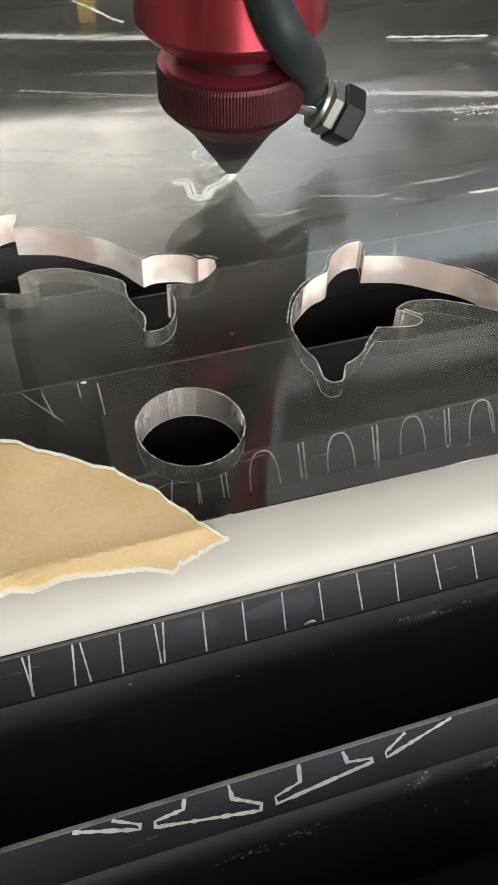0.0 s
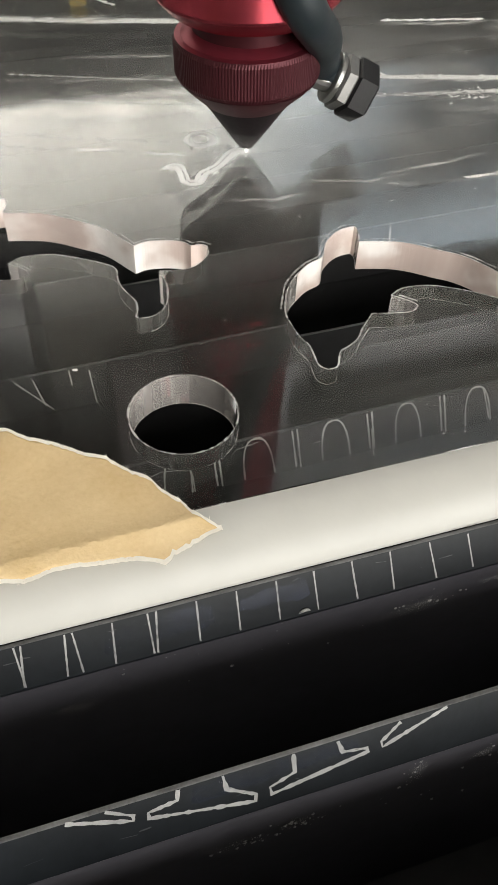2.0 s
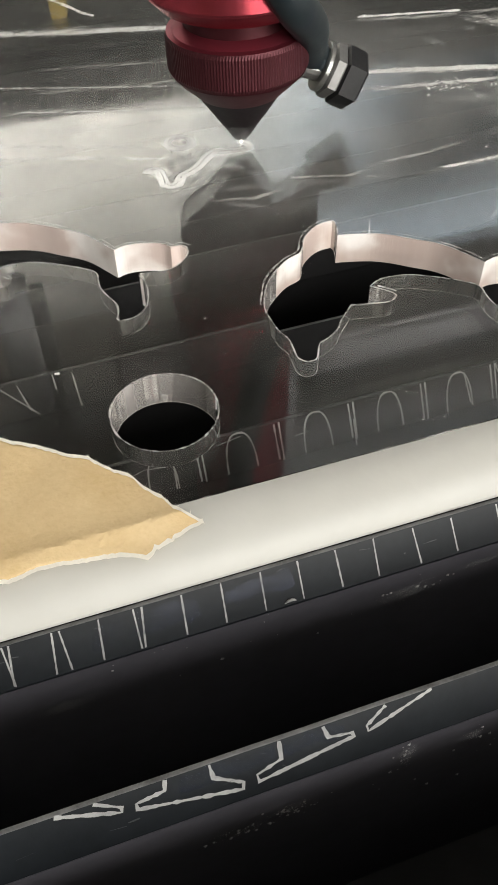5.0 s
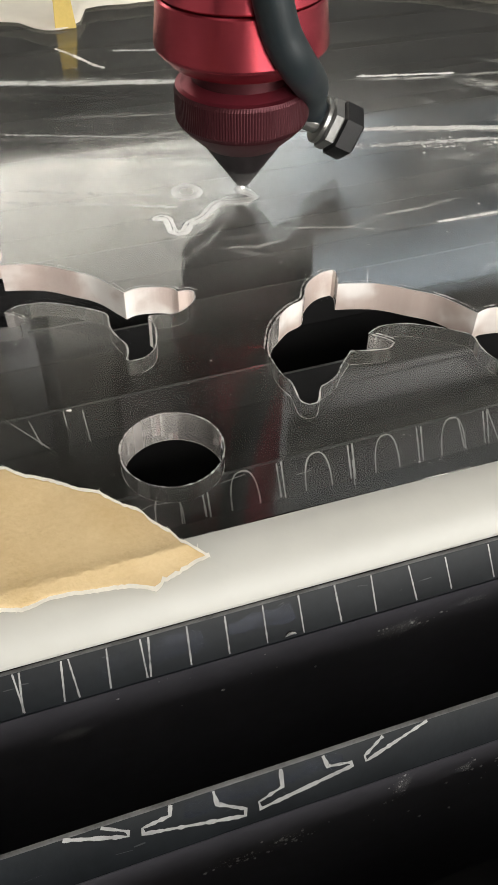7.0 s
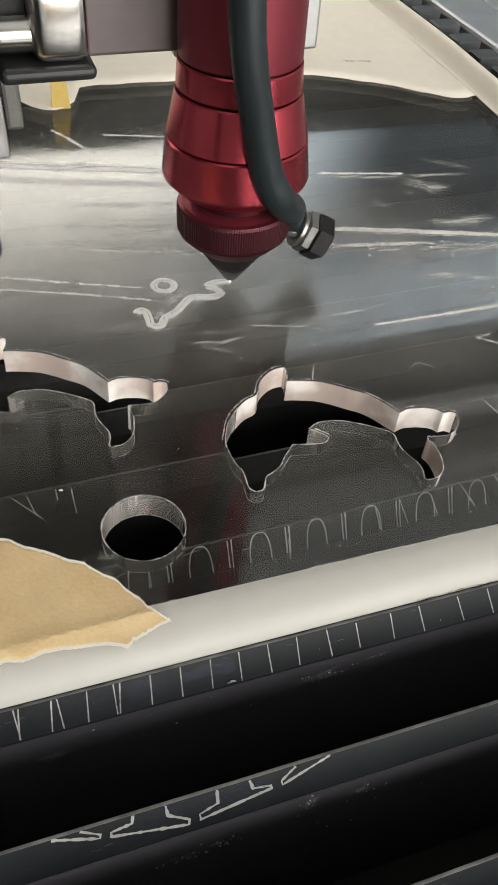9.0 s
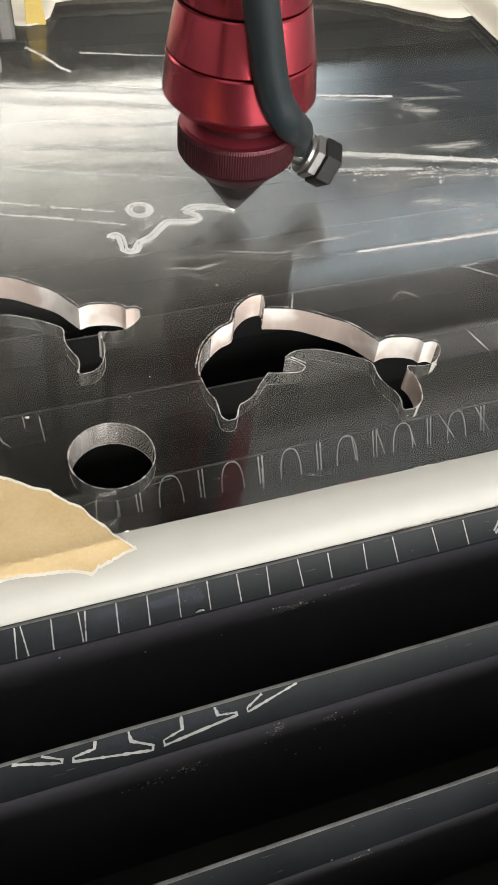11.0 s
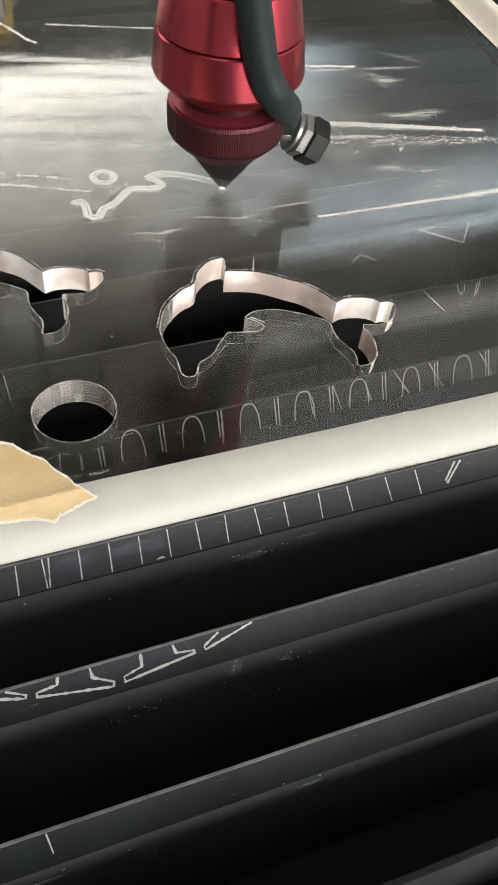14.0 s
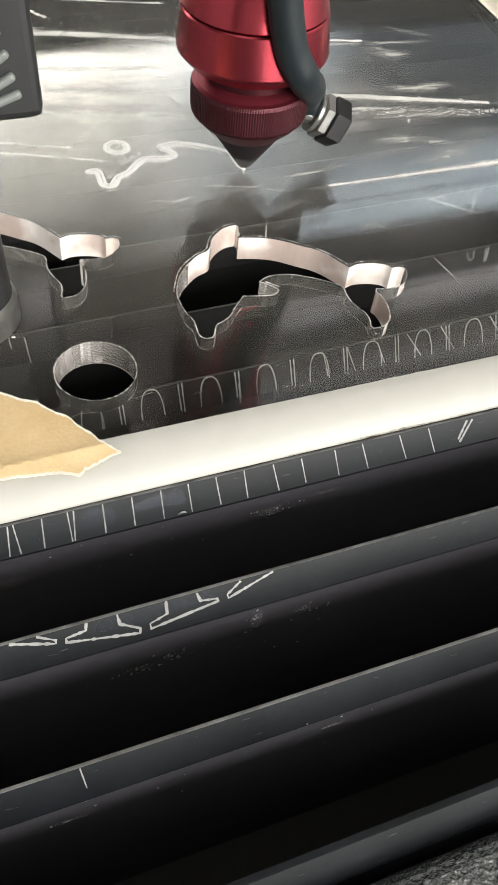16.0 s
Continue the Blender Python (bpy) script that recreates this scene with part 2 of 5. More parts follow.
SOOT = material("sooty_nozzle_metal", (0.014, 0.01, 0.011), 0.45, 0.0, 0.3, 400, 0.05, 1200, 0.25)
RUBBER = material("black_hose_rubber", (0.014, 0.021, 0.025), 0.4, 0.0, 0.2, 200, 0.05, 900)
CHROME = material("chromed_brass", (0.75, 0.74, 0.72), 0.16, 1.0, 0.06, 150)
NICKEL = material("dull_nickel", (0.28, 0.28, 0.27), 0.3, 0.9, 0.15, 400)
BLACK = material("black_moulded_plastic", (0.02, 0.021, 0.022), 0.42, 0.0, 0.2, 200, 0.1, 900)
CRINKLE = material("black_crinkle_paint", (0.03, 0.036, 0.035), 0.15, 0.0, 0.2, 300, 1.0, 1000, 1.0)
GUNMETAL = material("dark_gunmetal", (0.018, 0.018, 0.019), 0.4, 0.2, 0.2, 300, 0.05, 900, 0.25)
ALU = material("brushed_aluminium", (0.55, 0.55, 0.56), 0.35, 0.9, 0.1, 200)
HOLDER = material("dark_grey_painted_steel", (0.08, 0.088, 0.092), 0.4, 0.2, 0.2, 90, 0.05, 600)
COLLAR = material("dull_grey_steel", (0.2, 0.2, 0.195), 0.35, 0.6, 0.15, 300)
RIBS = material("grey_moulded_plastic", (0.2, 0.22, 0.21), 0.4, 0.0, 0.15, 200, 0.1, 900)
PLATE = material("grey_carriage_plate", (0.2, 0.17, 0.17), 0.45, 0.5, 0.12, 80)
def milky(m, share):
    """Lets part of the light through, as thin milky plastic and powder do."""
    n, l = m.node_tree.nodes, m.node_tree.links
    b = n["Principled BSDF"]
    tr, mix = n.new("ShaderNodeBsdfTranslucent"), n.new("ShaderNodeMixShader")
    tr.inputs["Color"].default_value = (0.92, 0.92, 0.9, 1)
    mix.inputs[0].default_value = share
    targets = [k.to_socket for k in b.outputs[0].links]
    l.new(b.outputs[0], mix.inputs[1])
    l.new(tr.outputs[0], mix.inputs[2])
    for t in targets:
        l.new(mix.outputs[0], t)
    return m


# The cut's white also carries light piped into it, as colour.
KERF = material("fresh_cut_acrylic", (0.95, 0.95, 0.93), 0.1, 0.0, 0.04, 900, 0.0, 900, 0.6, None, 1.0)
CRUMB = material("white_residue", (0.93, 0.92, 0.89), 0.12, 0.0, 0.06, 900, 0.0, 600, 0.5, None, 1.0)
for pale in (KERF, CRUMB, SMEAR, DENSE):
    milky(pale, 0.12)
YELLOW = material("yellow_masking_tape", (0.75, 0.55, 0.16), 0.7, 0.0, 0.1, 300, 0.2, 900)
WHITEWASH = material("white_ceiling_paint", (0.8, 0.8, 0.8), 0.9, 0.0, 0.05, 2, 0.1, 60)
PLASTER = material("pale_plaster", (0.66, 0.65, 0.62), 0.9, 0.0, 0.08, 2, 0.1, 60)
DARK_PLASTER = material("dark_grey_paint", (0.1, 0.1, 0.1), 0.8, 0.0, 0.1, 2, 0.1, 60)
CONCRETE = material("concrete", (0.25, 0.24, 0.23), 0.85, 0.0, 0.15, 3, 0.2, 50)
SHEETMETAL = material("painted_sheet_metal", (0.3, 0.31, 0.33), 0.45, 0.2, 0.1, 20)


# ---- mesh helpers ----
def finish(bm, name, mats, parent=None, label="", smooth=False):
    me = bpy.data.meshes.new(name)
    bm.normal_update()
    if smooth:
        for e in bm.edges:
            if len(e.link_faces) == 2 and e.calc_face_angle(0) > 0.35:
                e.smooth = False
    bm.to_mesh(me)
    bm.free()
    for m in mats if isinstance(mats, (list, tuple)) else [mats]:
        me.materials.append(m)
    if smooth:
        for p in me.polygons:
            p.use_smooth = True
    ob = new(name, me)
    if parent:
        ob.parent = parent
    if label:
        tagged(ob, label)
    return ob


def part(name, bm, mats, parent, label="", smooth=False):
    return finish(bm, name, mats, parent, label, smooth)


def thing(name, label, category, group="", kind="", place=(0, 0, 0)):
    ob = new(name)
    ob.location = place
    return tagged(ob, label, category, group, kind)


def box(bm, a, b, mat=0):
    """An axis-aligned block between two corners."""
    (x0, y0, z0), (x1, y1, z1) = a, b
    v = [bm.verts.new((x, y, z)) for z in (z0, z1) for y in (y0, y1) for x in (x0, x1)]
    out = []
    for f in ((0, 2, 3, 1), (4, 5, 7, 6), (0, 1, 5, 4), (2, 6, 7, 3), (0, 4, 6, 2), (1, 3, 7, 5)):
        fa = bm.faces.new([v[i] for i in f])
        fa.material_index = mat
        out.append(fa)
    return out


def block(a, b, bevel=0.0, seg=2):
    bm = bmesh.new()
    box(bm, a, b)
    if bevel:
        bmesh.ops.bevel(bm, geom=list(bm.edges), offset=bevel, segments=seg, affect="EDGES", profile=0.5)
    return bm


def lathe(profile, seg=64, m=None, cap=True):
    """A turned body: (radius, height) from bottom to top, about z."""
    bm = bmesh.new()
    rings = [[bm.verts.new((r * math.cos(2 * math.pi * i / seg), r * math.sin(2 * math.pi * i / seg), z)) for i in range(seg)] for r, z in profile]
    for lo, hi in zip(rings, rings[1:]):
        for i in range(seg):
            j = (i + 1) % seg
            bm.faces.new((lo[i], lo[j], hi[j], hi[i]))
    if cap:
        bm.faces.new(rings[0][::-1])
        bm.faces.new(rings[-1])
    if m:
        bmesh.ops.transform(bm, matrix=m, verts=bm.verts)
    return bm


def soft(profile, chamfer):
    """Rounds the corners of a profile a little."""
    out = [profile[0]]
    for a, p, b in zip(profile, profile[1:], profile[2:]):
        p = Vector(p)
        for q in (Vector(a), Vector(b)):
            d = q - p
            k = min(chamfer, d.length * 0.4)
            out.append(tuple(p + d.normalized() * k))
    out.append(profile[-1])
    return out


def along(points, radius, seg=16, rings_per=8):
    """A tube through points (Catmull-Rom)."""
    pts = [Vector(p) for p in points]
    pts = [pts[0] * 2 - pts[1]] + pts + [pts[-1] * 2 - pts[-2]]
    line = []
    for i in range(1, len(pts) - 2):
        p0, p1, p2, p3 = pts[i - 1 : i + 3]
        for k in range(rings_per):
            t = k / rings_per
            line.append(0.5 * (2 * p1 + (p2 - p0) * t + (2 * p0 - 5 * p1 + 4 * p2 - p3) * t * t + (3 * p1 - p0 - 3 * p2 + p3) * t**3))
    line.append(pts[-2])
    bm = bmesh.new()
    rings, up = [], Vector((0.3, 0.9, 0.2))
    for i, p in enumerate(line):
        d = (line[min(i + 1, len(line) - 1)] - line[max(i - 1, 0)]).normalized()
        side = d.cross(up).normalized()
        up = side.cross(d).normalized()
        rings.append([bm.verts.new(p + radius * (math.cos(2 * math.pi * k / seg) * side + math.sin(2 * math.pi * k / seg) * up)) for k in range(seg)])
    for lo, hi in zip(rings, rings[1:]):
        for k in range(seg):
            j = (k + 1) % seg
            bm.faces.new((lo[k], lo[j], hi[j], hi[k]))
    bm.faces.new(rings[0][::-1])
    bm.faces.new(rings[-1])
    return bm


def ribbon(bm, pts, width, normal, lift=0.0, jitter=0.0, depth=0.0):
    """A flat worn line through points, on a face with that normal; ragged by jitter."""
    n = Vector(normal)
    pts = [Vector(p) for p in pts]
    left, right = [], []
    for i, p in enumerate(pts):
        d = (pts[min(i + 1, len(pts) - 1)] - pts[max(i - 1, 0)]).normalized()
        s = d.cross(n)
        w = width * 0.5 * (1 + jitter * random.uniform(-1, 1))
        left.append(bm.verts.new(p + n * lift + s * w))
        right.append(bm.verts.new(p + n * lift - s * w))
    for i in range(len(pts) - 1):
        bm.faces.new((left[i], left[i + 1], right[i + 1], right[i]))


def dense(pts, step):
    """The same line with a point every step."""
    out = []
    for a, b in zip(pts, pts[1:]):
        a, b = Vector(a), Vector(b)
        k = max(1, int((b - a).length / step))
        out += [a.lerp(b, i / k) for i in range(k)]
    return out + [Vector(pts[-1])]


def smooth_loop(pts, per=4):
    out, n = [], len(pts)
    for i in range(n):
        p0, p1, p2, p3 = (Vector(pts[(i + k) % n]) for k in (-1, 0, 1, 2))
        a, b = (p1 - p0), (p2 - p1)
        c = (p3 - p2)
        sharp1 = a.angle(b) > 0.8
        sharp2 = b.angle(c) > 0.8
        m1 = b if sharp1 else (p2 - p0) * 0.5
        m2 = b if sharp2 else (p3 - p1) * 0.5
        for k in range(per):
            t = k / per
            out.append((2 * t**3 - 3 * t * t + 1) * p1 + (t**3 - 2 * t * t + t) * m1 + (-2 * t**3 + 3 * t * t) * p2 + (t**3 - t * t) * m2)
    return out


# ---- the room ----
def room():
    x0, x1, y0, y1, z0, z1 = -2.2, 2.4, FRONT, BACK, -0.95, 2.55
    tagged(finish(block((x0, y0, z0 - 0.1), (x1, y1, z0)), "floor", CONCRETE), "bare grey concrete workshop floor", "floor", kind="structure")
    tagged(finish(block((x0, y0, z1), (x1, y1, z1 + 0.1)), "ceiling", WHITEWASH), "plain white painted workshop ceiling", "ceiling", kind="structure")
    dx0, dx1, dz0, dz1 = DOORWAY
    bm = bmesh.new()
    for a, b in (((x0, y0 - 0.1, z0), (dx0, y0, z1)), ((dx1, y0 - 0.1, z0), (x1, y0, z1)), ((dx0, y0 - 0.1, z0), (dx1, y0, dz0)), ((dx0, y0 - 0.1, dz1), (dx1, y0, z1))):
        box(bm, a, b)
    tagged(finish(bm, "wall_south", PLASTER), "plain pale plaster wall with an open doorway", "wall", kind="structure")
    for name, a, b in (("wall_west", (x0 - 0.1, y0, z0), (x0, y1, z1)), ("wall_east", (x1, y0, z0), (x1 + 0.1, y1, z1))):
        tagged(finish(block(a, b), name, PLASTER), "plain pale plaster workshop wall", "wall", kind="structure")
    wx0, wx1, wz0, wz1 = WINDOW
    bm = bmesh.new()
    for a, b in (((x0, y1, z0), (wx0, y1 + 0.12, z1)), ((wx1, y1, z0), (x1, y1 + 0.12, z1)), ((wx0, y1, z0), (wx1, y1 + 0.12, wz0)), ((wx0, y1, wz1), (wx1, y1 + 0.12, z1))):
        box(bm, a, b)
    tagged(finish(bm, "wall_north", DARK_PLASTER), "plain dark grey painted wall with a wide window", "wall", kind="structure")
    # bright frosted glass outside light, brightest low and to the west
    m = bpy.data.materials.new("bright_hazy_outdoors")
    m.use_nodes = True
    n, l = m.node_tree.nodes, m.node_tree.links
    n.remove(n["Principled BSDF"])
    em, co, sep = n.new("ShaderNodeEmission"), n.new("ShaderNodeTexCoord"), n.new("ShaderNodeSeparateXYZ")
    l.new(co.outputs["Object"], sep.inputs[0])
    rz, rx, mul = n.new("ShaderNodeMapRange"), n.new("ShaderNodeMapRange"), n.new("ShaderNodeMath")
    rz.interpolation_type = rx.interpolation_type = "SMOOTHSTEP"
    rz.inputs["From Min"].default_value, rz.inputs["From Max"].default_value, rz.inputs["To Min"].default_value, rz.inputs["To Max"].default_value = 1.15, 1.95, GLOW[0], GLOW[1]
    rx.inputs["From Min"].default_value, rx.inputs["From Max"].default_value, rx.inputs["To Min"].default_value, rx.inputs["To Max"].default_value = 0.8, 1.6, 1.0, 0.04
    mul.operation = "MULTIPLY"
    l.new(sep.outputs["Z"], rz.inputs["Value"])
    l.new(sep.outputs["X"], rx.inputs["Value"])
    l.new(rz.outputs[0], mul.inputs[0])
    l.new(rx.outputs[0], mul.inputs[1])
    # to the east and high up only open bluish sky shows
    east, high, blue, total, tint = n.new("ShaderNodeMapRange"), n.new("ShaderNodeMapRange"), n.new("ShaderNodeMath"), n.new("ShaderNodeMath"), n.new("ShaderNodeMix")
    east.interpolation_type = high.interpolation_type = "SMOOTHSTEP"
    blue.operation, total.operation, tint.data_type = "MULTIPLY", "ADD", "RGBA"
    east.inputs["From Min"].default_value, east.inputs["From Max"].default_value, east.inputs["To Min"].default_value, east.inputs["To Max"].default_value = 0.5, 1.5, 0.0, 1.0
    high.inputs["From Min"].default_value, high.inputs["From Max"].default_value, high.inputs["To Min"].default_value, high.inputs["To Max"].default_value = 1.45, 1.85, 0.0, 2.0
    l.new(sep.outputs["X"], east.inputs["Value"])
    l.new(sep.outputs["Z"], high.inputs["Value"])
    l.new(east.outputs[0], blue.inputs[0])
    l.new(high.outputs[0], blue.inputs[1])
    l.new(mul.outputs[0], total.inputs[0])
    l.new(blue.outputs[0], total.inputs[1])
    l.new(total.outputs[0], em.inputs["Strength"])
    tint.inputs["A"].default_value, tint.inputs["B"].default_value = (1.0, 0.955, 0.85, 1), (0.84, 0.97, 1.06, 1)
    l.new(east.outputs[0], tint.inputs["Factor"])
    l.new(tint.outputs["Result"], em.inputs["Color"])
    l.new(em.outputs[0], n["Material Output"].inputs["Surface"])
    tagged(finish(block((x0 - 0.5, y1 + 0.3, -0.6), (x1 + 0.5, y1 + 0.32, 3.1)), "backdrop", m), "bright hazy daylight outside the window", "backdrop", kind="structure")


GLOW = (5.3, 0.45)
room()

# ---- the cutting bed ----
PITCH, FIRST, TOP = 23.45 * MM, 14.8 * MM, -6.6 * MM
X0, X1 = -0.36, 0.262
bed = thing("cutting_bed", "black slatted knife bed of the laser cutter", "machine bed", kind="structure")


def skew(k, x):
    """How far a slat under the sheet lies back from its row, for x in metres."""
    return 0.02 * (x - 0.06) + 0.25 * MM * (k - 1) if k > 0 else 0.0


def slat(k, thick=0.6 * MM, height=70 * MM):
    """A roof-shaped blade: narrow worn crest, a sloping shoulder, and a web lifted by painted haze below."""
    bm = bmesh.new()
    n = 70
    rnd = random.Random(k + 50)
    cols = []
    run, drop = 3.4 * MM, 5.6 * MM
    for i in range(n + 1):
        x = X0 + (X1 - X0) * i / n
        y = FIRST + k * PITCH + skew(k, x)
        dz = rnd.uniform(-0.08, 0.04) * MM
        cols.append([bm.verts.new(p) for p in ((x, y - run + 0.2 * MM, TOP - height), (x, y - run + 0.2 * MM, TOP - drop - 0.8 * MM), (x, y - run, TOP - drop), (x, y, TOP - 0.05 * MM + dz), (x, y + thick * 0.2, TOP + dz), (x, y + thick * 0.8, TOP + dz),
                                               (x, y + thick, TOP - 0.05 * MM + dz), (x, y + thick, TOP - height))])
    m = len(cols[0])
    for a, b in zip(cols, cols[1:]):
        for j in range(m):
            f = bm.faces.new((a[j], b[j], b[(j + 1) % m], a[(j + 1) % m]))
            f.material_index = 1 if j in (3, 4, 5) else 2 if j in (0, 7) else 0
    for c in (cols[0][::-1], cols[-1]):
        bm.faces.new(c)
    bmesh.ops.recalc_face_normals(bm, faces=list(bm.faces))
    # Slats under the sheet get the copies with shade painted in.
    return part("slat", bm, [STEEL_BLACK, STEEL_WORN, WEB] if -3 < k < 1 else [STEEL_BLACK, STEEL_BLACK, WEB] if k == -3 else [STEEL_SHADED, CREST_SHADED if k < 4 else STEEL_SHADED, STEEL_SHADED], bed)


SLATS = {k: slat(k, 1.1 * MM if k == -3 else 0.6 * MM) for k in range(-3, 16)}
LEAN = Vector((0, -5.6, 3.4)).normalized()


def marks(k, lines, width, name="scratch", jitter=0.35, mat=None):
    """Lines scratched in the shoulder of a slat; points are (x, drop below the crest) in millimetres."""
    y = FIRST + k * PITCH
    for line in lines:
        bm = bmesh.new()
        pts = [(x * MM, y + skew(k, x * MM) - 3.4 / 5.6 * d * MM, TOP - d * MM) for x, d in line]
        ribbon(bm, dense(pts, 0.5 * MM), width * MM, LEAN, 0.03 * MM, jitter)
        part(name, bm, mat or SCRATCH, SLATS[k], "bluish sheen painted on the shoulder" if name == "blue_sheen" else "pale scratched line")


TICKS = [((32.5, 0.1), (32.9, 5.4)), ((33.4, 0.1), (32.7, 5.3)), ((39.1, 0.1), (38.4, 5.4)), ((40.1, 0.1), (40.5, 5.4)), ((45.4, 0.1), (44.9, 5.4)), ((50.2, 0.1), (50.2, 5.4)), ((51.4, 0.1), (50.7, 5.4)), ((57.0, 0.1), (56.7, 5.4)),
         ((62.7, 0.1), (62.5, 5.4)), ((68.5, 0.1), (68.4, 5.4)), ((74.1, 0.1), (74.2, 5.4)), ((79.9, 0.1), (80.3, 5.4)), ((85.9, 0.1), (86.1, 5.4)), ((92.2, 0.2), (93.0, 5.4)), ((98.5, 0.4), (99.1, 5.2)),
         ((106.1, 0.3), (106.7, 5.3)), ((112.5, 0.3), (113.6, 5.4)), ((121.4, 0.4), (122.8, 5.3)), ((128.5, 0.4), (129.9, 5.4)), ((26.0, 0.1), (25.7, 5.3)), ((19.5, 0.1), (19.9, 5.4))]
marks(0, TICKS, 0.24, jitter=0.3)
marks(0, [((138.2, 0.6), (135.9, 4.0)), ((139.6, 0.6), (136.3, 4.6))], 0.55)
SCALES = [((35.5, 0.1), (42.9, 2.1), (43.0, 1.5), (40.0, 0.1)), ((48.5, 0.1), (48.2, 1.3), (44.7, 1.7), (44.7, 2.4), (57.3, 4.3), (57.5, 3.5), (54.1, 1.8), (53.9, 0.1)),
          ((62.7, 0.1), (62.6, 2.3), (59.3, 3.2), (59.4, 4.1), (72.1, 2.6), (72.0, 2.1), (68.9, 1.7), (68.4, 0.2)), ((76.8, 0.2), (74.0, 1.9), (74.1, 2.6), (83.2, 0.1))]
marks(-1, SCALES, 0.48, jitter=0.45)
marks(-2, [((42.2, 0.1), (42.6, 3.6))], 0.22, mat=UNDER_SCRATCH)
# hairline scuffs and grease along the shoulders
for k in range(-3, 1):
    rnd = random.Random(900 + k)
    for _ in range(14):
        x, d, w = rnd.uniform(10, 150), rnd.uniform(0.6, 5.0), rnd.uniform(0.3, 2.2)
        marks(k, [((x, d), (x + w, d + rnd.uniform(-0.25, 0.25)))], rnd.uniform(0.06, 0.14), "scuff", 0.8, SCUFF)


def web_smudge(k, x, z, w, h, seed):
    """A pale dust smudge on the web of a slat."""
    rnd = random.Random(seed)
    bm = bmesh.new()
    y = FIRST + k * PITCH - 3.25 * MM
    ring = [bm.verts.new(((x + 1.6 * w * math.cos(a) * rnd.uniform(0.6, 1)) * MM, y, (z + 1.6 * h * math.sin(a) * rnd.uniform(0.6, 1)) * MM)) for a in [2 * math.pi * i / 14 for i in range(14)]]
    mid = bm.verts.new((x * MM, y, z * MM))
    uv = bm.loops.layers.uv.new("fade")
    for p, q in zip(ring, ring[1:] + ring[:1]):
        f = bm.faces.new((p, q, mid))
        for lp in f.loops:
            lp[uv].uv = (0, 0) if lp.vert is mid else (1, 1)
    part("smudge", bm, SMUDGE, SLATS[k], "pale dust smudge")


for i, (k, x, z, w, h) in enumerate([(0, 92, -19, 5, 2.2), (0, 38, -22, 3, 1.5), (0, 104, -17, 3, 1), (-1, 56, -24, 4, 1.6), (-1, 63, -22.5, 2.5, 1.8), (-1, 80, -18, 1.2, 4), (-1, 90, -19, 1.5, 2), (-2, 40, -20, 4, 1), (-2, 85, -17, 3, 1)]):
    web_smudge(k, x, z, w, h, 300 + i)


def web_specks(k, x, z, w, h, count, seed):
    """Small white grains of dust stuck to the web of a slat."""
    rnd = random.Random(seed)
    bm = bmesh.new()
    y = FIRST + k * PITCH - 3.3 * MM
    for _ in range(count):
        cx, cz, size = x + rnd.gauss(0, w), z + rnd.gauss(0, h), 0.08 + 0.28 * rnd.random() ** 2
        turn = rnd.uniform(0, 3)
        ring = [bm.verts.new(((cx + size * math.cos(turn + a) * rnd.uniform(0.6, 1.2)) * MM, y, (cz + size * math.sin(turn + a) * rnd.uniform(0.6, 1.2)) * MM)) for a in (0, 1.26, 2.51, 3.77, 5.03)]
        tip = bm.verts.new((cx * MM, y - 0.6 * size * MM, cz * MM))
        for p, q in zip(ring, ring[1:] + ring[:1]):
            bm.faces.new((p, q, tip))
    tagged(part("dust_grains", bm, SCRATCH, SLATS[k], "white dust grains on the slat"), kind="stuff")


for i, (k, x, z, w, h, count) in enumerate([(-1, 57, -24, 3, 0.8, 22), (-1, 64, -22.5, 2.2, 1.2, 26), (-1, 79, -18, 0.8, 2.6, 12), (-1, 91, -19, 3, 2, 10), (-1, 84, -26, 12, 4, 14), (0, 92, -19, 3, 1.2, 14), (0, 70, -16, 20, 4, 16), (-2, 60, -17, 25, 4, 16)]):
    web_specks(k, x, z, w, h, count, 400 + i)
# blue sheen on the shoulders, painted as thin patches
for k, xa, xb, d, w in ((-1, 50, 63, 1.3, 2.2), (-1, 63, 72, 1.2, 2.0), (0, 44, 60, 2.2, 3.2), (0, 63, 74, 2.0, 2.4), (0, 19, 31, 2.2, 2.8)):
    marks(k, [[(x, d + 0.2 * math.sin(x)) for x in range(xa, xb)]], w, "blue_sheen", 0.35, SHEEN)


def arch(x, w, top=0.05, low=5.4):
    """A scratched pointed loop, open below."""
    pts = []
    for i in range(17):
        a = math.pi * (1 - i / 16)
        pts.append((x + w * math.copysign(abs(math.cos(a)) ** 0.75, math.cos(a)), low + (top - low) * math.sin(a) ** 0.8))
    return pts


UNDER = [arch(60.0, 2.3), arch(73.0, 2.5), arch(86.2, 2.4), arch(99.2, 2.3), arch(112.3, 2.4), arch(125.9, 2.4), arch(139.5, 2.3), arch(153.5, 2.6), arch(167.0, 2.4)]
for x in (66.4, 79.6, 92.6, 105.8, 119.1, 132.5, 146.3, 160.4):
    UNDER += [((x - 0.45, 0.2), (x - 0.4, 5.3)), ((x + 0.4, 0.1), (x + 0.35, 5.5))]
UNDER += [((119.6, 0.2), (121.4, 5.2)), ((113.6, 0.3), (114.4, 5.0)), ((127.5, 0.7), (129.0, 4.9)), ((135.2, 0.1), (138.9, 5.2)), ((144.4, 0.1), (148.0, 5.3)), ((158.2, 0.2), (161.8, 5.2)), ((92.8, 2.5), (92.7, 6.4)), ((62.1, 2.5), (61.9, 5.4))]
